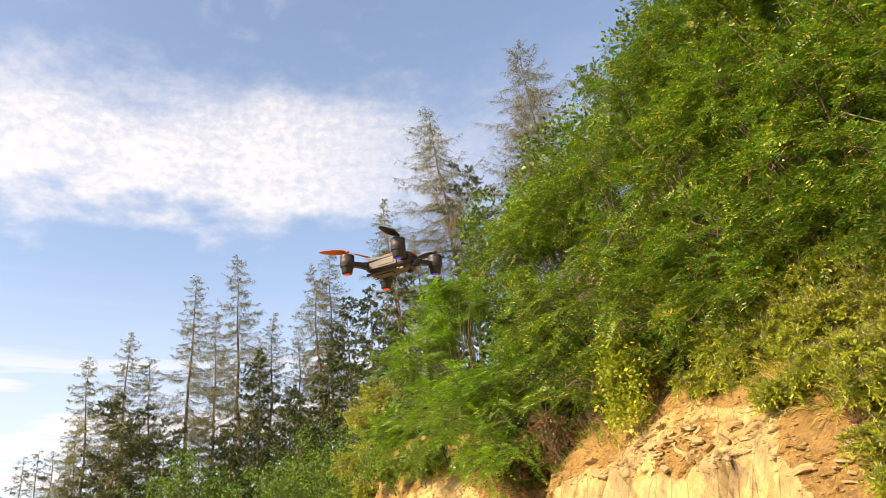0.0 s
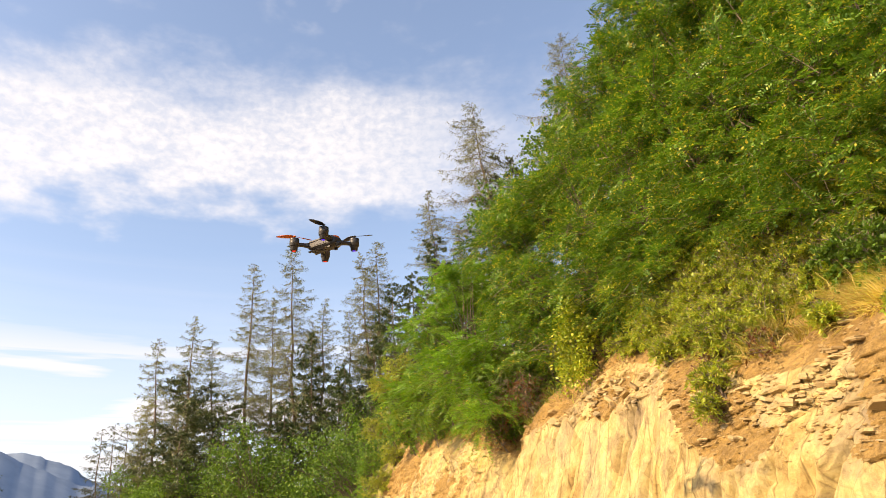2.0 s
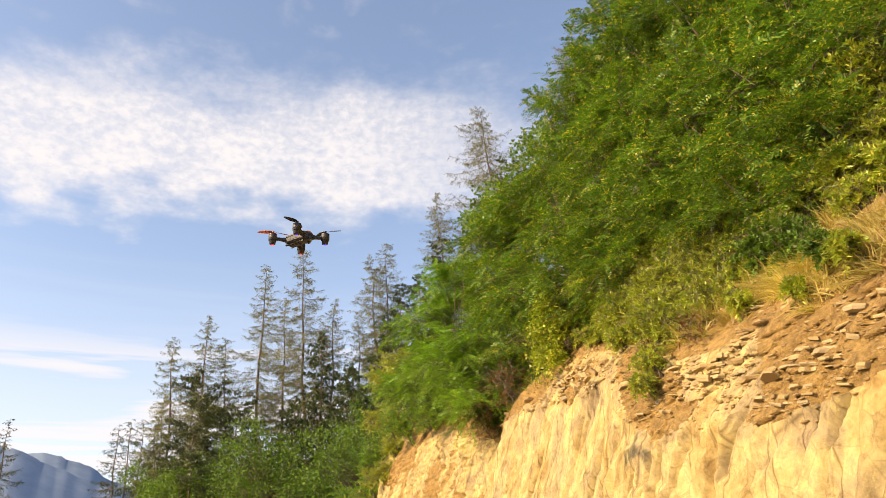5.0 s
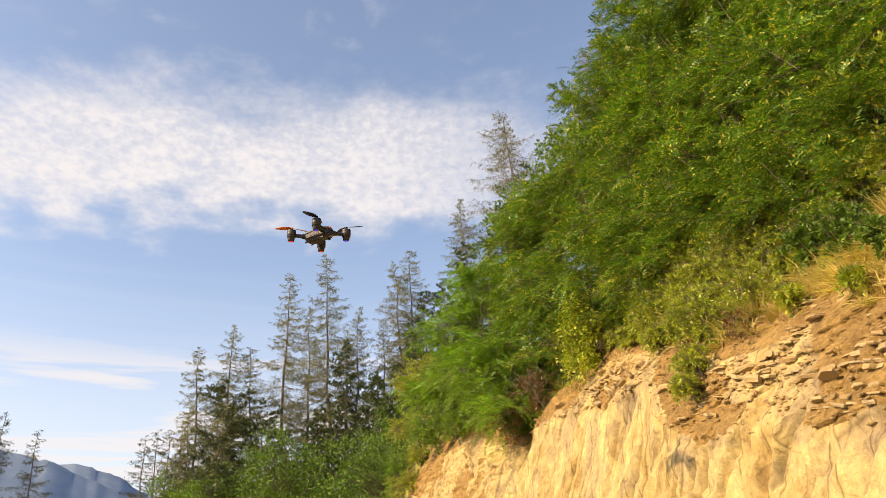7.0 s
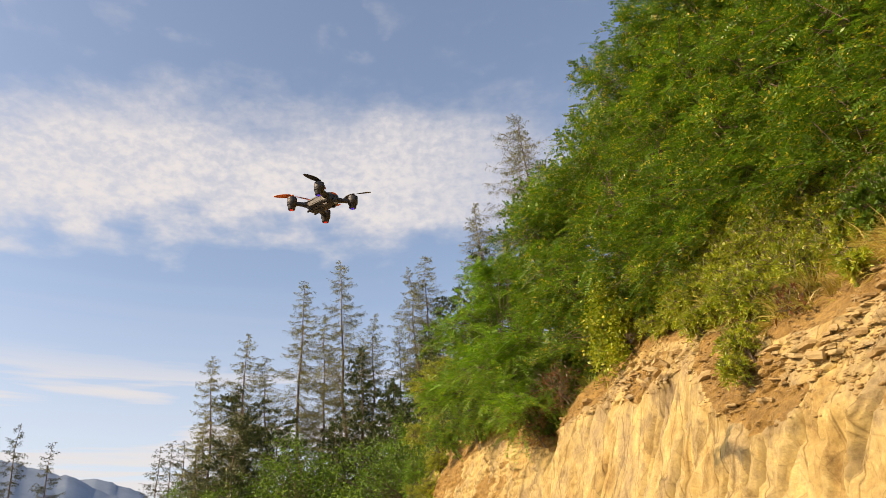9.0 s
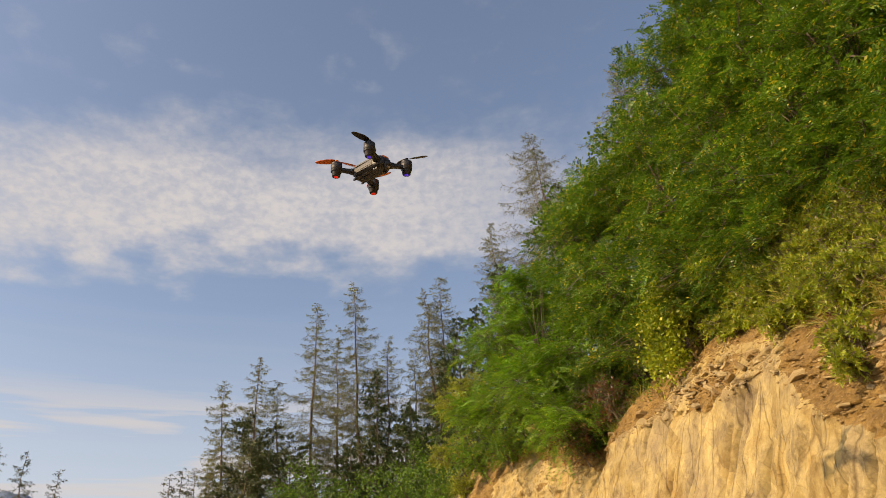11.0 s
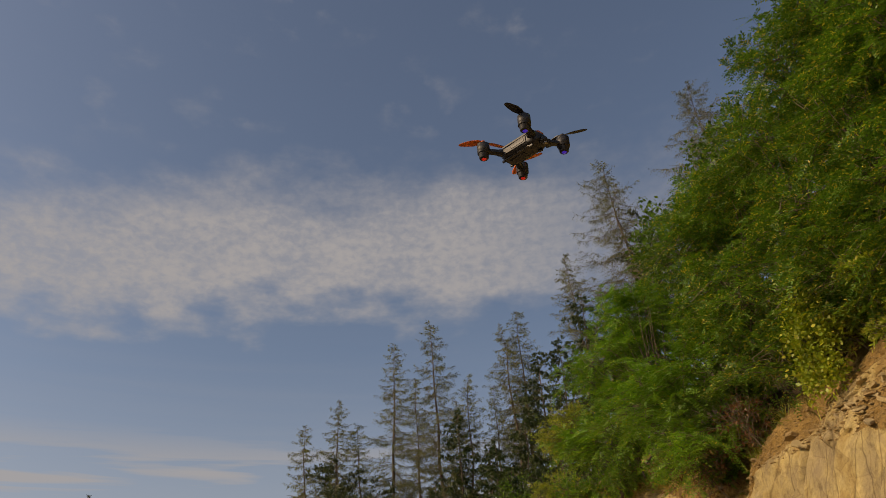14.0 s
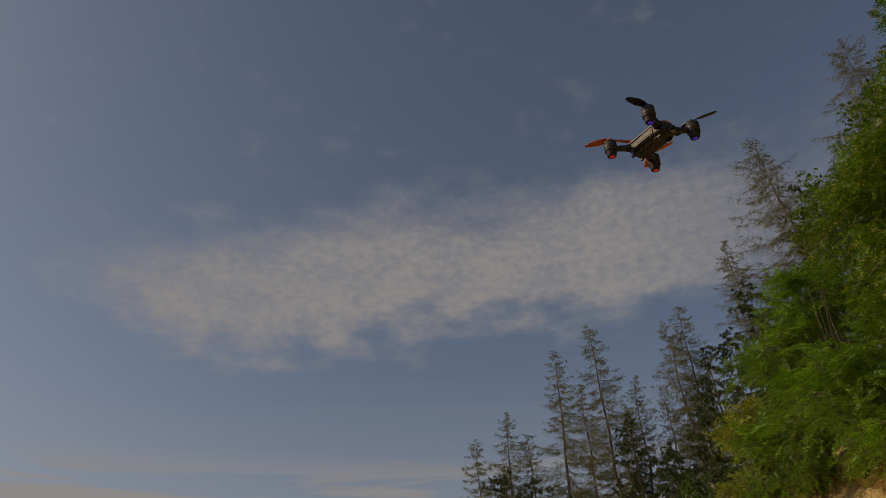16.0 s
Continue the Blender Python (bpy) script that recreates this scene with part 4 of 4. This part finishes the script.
MID_SHRUBS = [(8.95, 0.0, 0.2, SHRUB), (8.6, 0.1, 0.2, SHRUB), (7.75, 0.12, 0.22, SHRUB), (7.58, 0.28, 0.26, SHRUB), (7.0, 0.2, 0.24, SHRUB), (7.03, 0.5, 0.28, SHRUB), (7.16, 0.85, 0.32, SHRUB), (7.98, 0.6, 0.34, SHRUB), (9.5, 0.8, 0.36, SHRUB), (8.3, 0.35, 0.3, SHRUB), (9.1, 0.45, 0.32, SHRUB), (8.4, 1.0, 0.36, SHRUB), (7.12, 1.25, 0.29, SHRUB), (7.44, 1.07, 0.33, SHRUB), (8.29, 1.11, 0.37, SHRUB), (8.72, 0.90, 0.39, SHRUB), (7.69, 0.72, 0.30, SHRUB), (8.19, 0.47, 0.32, SHRUB), (7.33, 0.39, 0.25, SHRUB), (7.64, 0.23, 0.23, SHRUB), (8.48, 0.27, 0.29, SHRUB), (9.05, 0.09, 0.14, SHRUB), (8.47, 1.67, 0.39, SHRUB), (7.62, 1.76, 0.36, DARKLEAF), (8.04, 0.00, 0.14, SHRUB)]
FAR_SHRUBS = [(10.33, 1.67, 0.40, SHRUB), (10.78, 1.47, 0.37, SHRUB), (10.71, 1.03, 0.31, DARKLEAF), (10.79, 0.48, 0.18, SHRUB), (13.05, 1.06, 0.36, DARKLEAF), (12.68, 0.67, 0.30, DARKLEAF), (16.45, 0.11, 0.38, DARKLEAF), (14.67, 0.13, 0.34, FRESH), (12.88, 0.11, 0.25, DARKLEAF)]
SHRUB_PLACES = []
for y, up, r, leaf in NEAR_SHRUBS + MID_SHRUBS + FAR_SHRUBS:
    z = float(z_edge(y)) + up
    SHRUB_PLACES.append((float(face(y, z)[0]) if up < 0.3 else float(hill_x(y, z)), y, z, r, leaf))
# shrubs at the far end of the cutting, in front of the wood
END_SHRUBS = [(-0.95, 21.00, 4.94, 0.48, SHRUB), (-0.54, 20.50, 5.52, 0.45, SHRUB), (-1.44, 22.00, 4.56, 0.50, FRESH), (-2.01, 23.00, 4.31, 0.56, FRESH), (0.48, 16.50, 5.46, 0.42, FRESH), (-0.02, 18.00, 5.58, 0.49, FRESH), (-0.48, 19.00, 5.96, 0.49, SHRUB), (0.75, 15.00, 5.61, 0.44, FRESH), (-0.55, 17.00, 6.34, 0.44, SHRUB), (-0.26, 17.00, 6.80, 0.42, SHRUB), (-1.26, 22.00, 5.34, 0.51, FRESH)]
for x, y, z, r, leaf in END_SHRUBS:
    SHRUB_PLACES.append((x + 0.15, y, z - 0.45 * r, r, leaf))
for i, (x, y, z, r, leaf) in enumerate(SHRUB_PLACES):
    rr = np.random.default_rng(600 + i)
    blobs = [((x - 0.15 + rr.normal(0, r * 0.35), y + rr.normal(0, r * 0.5), z + r * 0.45 + rr.normal(0, r * 0.3)), (r * 0.6, r * 0.65, r * 0.55)) for _ in range(4)]
    label = {"willow_leaf": "bushy yellow-green shrub with narrow leaves on the bank", "dark_broad_leaf": "dark green leafy shrub on the bank", "fresh_pinnate_leaf": "fresh green shrub at the bank's edge"}[leaf.name]
    foot = (x, y, max(z - 0.3, min(z - 0.05, hill_z(x, y))) if y > 14 else z - 0.05)
    leafy_tree("shrub", label, foot, blobs, leaf, 620 + i, int(18 + 340 * r), 30, 0.044 if y < 9 else 0.055, "lance", "shrubs on the bank", 0.018, category="shrub")

# taller bushes that rise from the bank under the nearest acacias
for i, (x, y, z, r) in enumerate([(3.07, 9.60, 5.49, 0.29), (3.38, 9.00, 5.59, 0.29), (2.77, 10.00, 5.29, 0.28), (3.60, 8.40, 5.45, 0.28), (3.24, 9.30, 5.06, 0.23), (3.85, 7.90, 5.50, 0.26), (3.04, 9.90, 6.08, 0.30), (5.01, 5.30, 5.65, 0.27), (5.04, 5.50, 6.29, 0.29), (5.31, 5.30, 6.26, 0.28), (4.80, 5.70, 5.83, 0.25), (4.75, 5.10, 4.96, 0.22), (4.63, 5.40, 5.14, 0.22), (4.61, 5.90, 5.45, 0.23), (4.78, 6.20, 6.29, 0.27), (5.51, 5.60, 7.21, 0.30), (4.46, 6.40, 5.46, 0.23)]):
    rr = np.random.default_rng(640 + i)
    blobs = [((x + rr.normal(0, r * 0.4), y + rr.normal(0, r * 0.5), z + rr.normal(0, r * 0.45)), (r * 0.6, r * 0.65, r * 0.6)) for _ in range(5)]
    leafy_tree("tall_shrub", "tall sunlit yellow-green bush with narrow leaves", (x + 0.25, y, hill_z(x + 0.25, y) - 0.05), blobs, SHRUB, 660 + i, 110, 26, 0.062, "lance", "tall bushes on the bank", 0.02, category="shrub")

# climber with large yellow-green leaves, and dry russet twigs under the acacias
leafy_tree("climbing_shrub", "climber with bright yellow-green leaves hanging over the edge", (2.85, 10.2, 4.75), [((2.45, 10.0, 5.45), (0.2, 0.22, 0.26)), ((2.36, 9.95, 5.05), (0.2, 0.24, 0.3)), ((2.36, 9.95, 4.68), (0.22, 0.24, 0.2))], VINE, 700, 190, 16, 0.055, "broad", "", 0.015, category="climber")
for i, (x, y, z) in enumerate([(1.66, 13.0, 4.75), (1.3, 14.2, 4.9), (2.1, 12.4, 4.9), (1.45, 12.6, 4.4), (3.2, 6.7, 4.0), (3.05, 6.95, 3.95), (3.15, 6.2, 3.85), (1.85, 11.7, 4.75)]):
    leafy_tree("dry_bush", "dry russet bush under the acacias", (x + 0.2, y, z - 0.25), [((x, y, z), (0.35, 0.5, 0.35) if y > 8 else (0.14, 0.2, 0.13))], RUSSET, 720 + i, 60 if y > 8 else 26, 9, 0.06, "lance", "dry bushes", 0.015, category="bush")

grass_patch("dry_grass", "tall dry straw-coloured grass on the bank", DRYGRASS, 801, [(4.4, 5.4, 0.0, 0.35), (5.0, 5.9, 0.05, 0.45), (5.6, 6.7, 0.0, 0.5), (6.4, 7.7, 0.2, 1.0), (5.2, 6.4, 0.4, 0.9), (3.6, 4.8, -0.3, 0.2), (7.0, 8.2, 0.0, 0.3), (13.0, 20.0, -0.15, 0.15)], 24000, 0.25)
grass_patch("green_grass", "arching green grass at the edge of the cutting", GRASS, 802, [(6.2, 7.4, 0.0, 0.6), (7.0, 8.6, 0.0, 0.8), (10.2, 20.0, -0.1, 0.4), (6.6, 7.8, 0.6, 1.2)], 20000, 0.25)

# ---- the drone ----
BLACK = plastic("charcoal_plastic", (0.020, 0.0185, 0.0175), 0.45)
GREY = plastic("dark_grey_panel", (0.034, 0.031, 0.028), 0.5)
ORANGE = plastic("orange_plastic", (0.85, 0.17, 0.015), 0.4)
BLUELED = plastic("blue_lamp", (0.07, 0.03, 0.75), 0.3, 0, 0.4)
REDLED = plastic("red_lamp", (0.8, 0.03, 0.02), 0.3, 0, 0.35)
METAL = plastic("motor_metal", (0.30, 0.28, 0.26), 0.4, 0.8)


def lofted(sections, cap=True):
    """A closed skin over rings of equal count."""
    bm = bmesh.new()
    rings = [[bm.verts.new(p) for p in s] for s in sections]
    n = len(rings[0])
    for a, c in zip(rings, rings[1:]):
        for i in range(n):
            bm.faces.new((a[i], a[(i + 1) % n], c[(i + 1) % n], c[i]))
    if cap:
        bm.faces.new(rings[0][::-1])
        bm.faces.new(rings[-1])
    bmesh.ops.recalc_face_normals(bm, faces=bm.faces)
    return bm


def round_ring(x, w, h, z, k=16, square=3.2):
    out = []
    for i in range(k):
        a = 2 * math.pi * (i + 0.5) / k
        c, s = math.cos(a), math.sin(a)
        out.append((x, math.copysign(abs(c) ** (2 / square), c) * w, z + math.copysign(abs(s) ** (2 / square), s) * h))
    return out


def soft_box(sx, sy, sz, at=(0, 0, 0), bevel=0.003):
    bm = bmesh.new()
    bmesh.ops.create_cube(bm, size=1, matrix=Matrix.Translation(at) @ Matrix.Diagonal((sx, sy, sz, 1)))
    bmesh.ops.bevel(bm, geom=bm.edges[:], offset=bevel, segments=2, affect="EDGES", profile=0.6)
    return bm


def turned(profile, k=20, at=(0, 0, 0)):
    """A body of revolution about z."""
    rings = [[(at[0] + r * math.cos(2 * math.pi * i / k), at[1] + r * math.sin(2 * math.pi * i / k), at[2] + z) for i in range(k)] for r, z in profile]
    return lofted(rings)


def blade(at, turn, length):
    """One twisted propeller blade."""
    secs = []
    for s, chord, pitch in ((0.04, 0.007, 30), (0.18, 0.014, 24), (0.45, 0.018, 16), (0.8, 0.014, 9), (0.97, 0.008, 6), (1.0, 0.003, 5)):
        ring = []
        for i in range(8):
            a = 2 * math.pi * i / 8
            yy, zz = math.cos(a) * chord, math.sin(a) * 0.0011
            p = math.radians(pitch)
            y2, z2 = yy * math.cos(p) - zz * math.sin(p), yy * math.sin(p) + zz * math.cos(p)
            xx = s * length
            ring.append((at[0] + xx * math.cos(turn) - y2 * math.sin(turn), at[1] + xx * math.sin(turn) + y2 * math.cos(turn), at[2] + z2))
        secs.append(ring)
    return lofted(secs)


def drone(at, heading):
    root = thing("drone", "black folding quadcopter drone hovering, orange top and rear propellers", "drone", at)
    root.rotation_euler = (radians(2), radians(5), heading)
    root.scale = (1.3, 1.3, 1.3)
    body = [(-0.125, 0.018, 0.012, 0.004), (-0.118, 0.034, 0.022, 0.003), (-0.09, 0.043, 0.028, 0.0), (-0.02, 0.047, 0.031, -0.001), (0.05, 0.048, 0.033, -0.002), (0.09, 0.045, 0.034, -0.002), (0.115, 0.036, 0.029, -0.003), (0.128, 0.020, 0.018, -0.004), (0.132, 0.006, 0.006, -0.004)]
    hull = part("body", lofted([round_ring(x * 0.88, w * 1.08, h, z, 24, 4.6) for x, w, h, z in body]), BLACK, root, smooth=True)
    part("top_shell", lofted([round_ring(x, w, 0.007, 0.030 - abs(x) * 0.06, square=2.4) for x, w in ((-0.112, 0.016), (-0.09, 0.030), (0.0, 0.036), (0.07, 0.036), (0.105, 0.022))]), ORANGE, root, "glossy orange top shell", True)
    part("battery_cover", soft_box(0.150, 0.066, 0.006, (-0.020, 0, -0.0325)), GREY, root, "flat dark grey battery cover")
    part("cover_latch", soft_box(0.085, 0.026, 0.003, (-0.03, 0, -0.0368), 0.0014), BLACK, root)
    for sy in (-1, 1):
        part("side_panel", soft_box(0.135, 0.006, 0.030, (-0.006, sy * 0.0508, -0.008), 0.002), GREY, root, "dark grey side panel")
        part("flank_cover", soft_box(0.078, 0.004, 0.015, (0.012, sy * 0.0535, -0.009), 0.0018), BLACK, root, "rounded cover on the flank")
        part("flank_strip", soft_box(0.15, 0.004, 0.009, (-0.004, sy * 0.0515, 0.017), 0.0015), GREY, root, "sloped grey strip under the top shell")
        part("foot", soft_box(0.022, 0.010, 0.014, (0.072, sy * 0.030, -0.038)), BLACK, root)
        part("foot", soft_box(0.016, 0.010, 0.012, (-0.098, sy * 0.026, -0.033)), BLACK, root)
        part("vent", soft_box(0.012, 0.003, 0.007, (0.055, sy * 0.034, -0.0335), 0.001), METAL, root, "small bright metal vent")
    pod = turned([(0.010, 0), (0.017, 0.004), (0.019, 0.014), (0.017, 0.024), (0.008, 0.029)], 18, (0.118, 0, -0.038))
    cam_pod = part("camera_pod", pod, BLACK, root, "rounded black camera pod under the nose", True)
    part("lens", turned([(0.010, 0), (0.010, 0.004), (0.007, 0.005)], 16, (0.125, 0, -0.044)), METAL, cam_pod, "small glass lens", True)
    for k, (sx, sy) in enumerate(((1, 1), (1, -1), (-1, 1), (-1, -1))):
        end = Vector((sx * 0.126, sy * 0.126, 0.006 if sx > 0 else -0.004))
        start = Vector((sx * 0.085, sy * 0.036, 0.0))
        way = (end - start).normalized()
        side = Vector((-way.y, way.x, 0))
        secs = []
        for s, w, h in ((0.0, 0.020, 0.014), (0.25, 0.018, 0.013), (0.3, 0.015, 0.011), (0.7, 0.014, 0.010), (1.0, 0.016, 0.012)):
            c = start + (end - start) * s
            secs.append([tuple(c + side * w * a + Vector((0, 0, h * e))) for a, e in ((-1, -0.6), (-0.6, -1), (0.6, -1), (1, -0.6), (1, 0.6), (0.6, 1), (-0.6, 1), (-1, 0.6))])
        arm = part("arm", lofted(secs), BLACK, root)
        e = tuple(end)
        part("motor_housing", turned([(0.012, -0.044), (0.019, -0.043), (0.021, -0.040), (0.0235, -0.0165), (0.0238, -0.016), (0.0278, -0.0158), (0.0282, -0.0152), (0.0282, 0.0315), (0.0278, 0.0325), (0.0265, 0.0332), (0.0255, 0.0334), (0.010, 0.0336)], 22, e), BLACK, arm, "ribbed black motor housing", True)
        part("motor_band", turned([(0.0272, -0.008), (0.0286, -0.007), (0.0286, 0.023), (0.0272, 0.024)], 22, e), GREY, arm, "dark grey band round the motor", True)
        part("lamp", turned([(0.004, -0.0475), (0.009, -0.0465), (0.012, -0.043), (0.010, -0.040)], 16, e), BLUELED if sx > 0 else REDLED, arm, "glowing blue position lamp" if sx > 0 else "glowing red position lamp", True)
        part("shaft", turned([(0.004, 0.034), (0.004, 0.046), (0.009, 0.046), (0.009, 0.052), (0.004, 0.054)], 14, e), BLACK if sx > 0 else ORANGE, arm, "", True)
        turn = (0.5, 2.2, 0.2, 1.3)[k]
        hub = (e[0], e[1], e[2] + 0.049)
        for half in (0, 2.5):
            part("propeller_blade", blade(hub, turn + half, 0.112), BLACK if sx > 0 else ORANGE, arm, "black propeller blade" if sx > 0 else "orange propeller blade", True)
    return root


drone((-0.55, 5.3, 4.58), radians(-40))

# ---- slabs of stone on the broken layer, nearest stretch of the cutting ----
RS = np.random.default_rng(900)
SLABS = slab_meshes(RS)


def lay_stone(y, z, size, out=0.0, tilt=None):
    me = SLABS[int(RS.integers(len(SLABS)))]
    ob = new("stone", me)
    ob.parent = CUT
    lx, ly = min(0.09, size * RS.uniform(0.5, 0.9)), min(0.13, size * RS.uniform(0.9, 1.35))
    lz = size * RS.uniform(0.10, 0.24)
    ob.scale = (lx, ly, lz)
    fx, fz, _, _ = face(y, z)
    ob.location = (float(fx) - out, y, float(fz))
    t = RS.normal(0.16, 0.16) if tilt is None else tilt
    ob.rotation_euler = (t, RS.normal(0.08, 0.15), RS.normal(0, 0.35))


def bed(y, z, n, wide, high, size):
    """A nest of broken layers: slabs in rows that dip along the face."""
    for _ in range(n):
        dy = RS.normal(0, wide)
        row = round(RS.normal(0, high) / 0.055) * 0.055
        lay_stone(y + dy, z + row + 0.16 * dy, 0.03 + 0.55 * size * RS.uniform() ** 1.3, RS.uniform(-0.04, 0.03), RS.normal(0.16, 0.12))


for y, up, n, wide, high, size in ((5.6, 0.44, 40, 0.2, 0.10, 0.16), (5.4, 0.70, 30, 0.13, 0.10, 0.12), (4.55, 0.36, 40, 0.2, 0.14, 0.12), (4.65, 0.08, 24, 0.2, 0.05, 0.12), (6.0, 0.45, 28, 0.16, 0.12, 0.13), (4.2, 0.5, 26, 0.15, 0.2, 0.13), (7.1, 0.38, 18, 0.09, 0.10, 0.17), (3.7, 0.5, 16, 0.2, 0.2, 0.12)):
    bed(y, float(z_solid(y)) + up, n, wide, high, size)
for _ in range(46):
    y = RS.uniform(8.4, 9.9)
    lay_stone(y, float(z_solid(y)) + RS.normal(0.24, 0.09), 0.04 + 0.08 * RS.uniform() ** 2, RS.uniform(-0.02, 0.05), RS.normal(0.2, 0.4))
for _ in range(32):
    y = RS.uniform(6.3, 12.0)
    lay_stone(y, float(z_solid(y)) + RS.normal(0.08, 0.1), 0.03 + 0.09 * RS.uniform() ** 2, RS.uniform(-0.02, 0.05), RS.normal(0.2, 0.4))
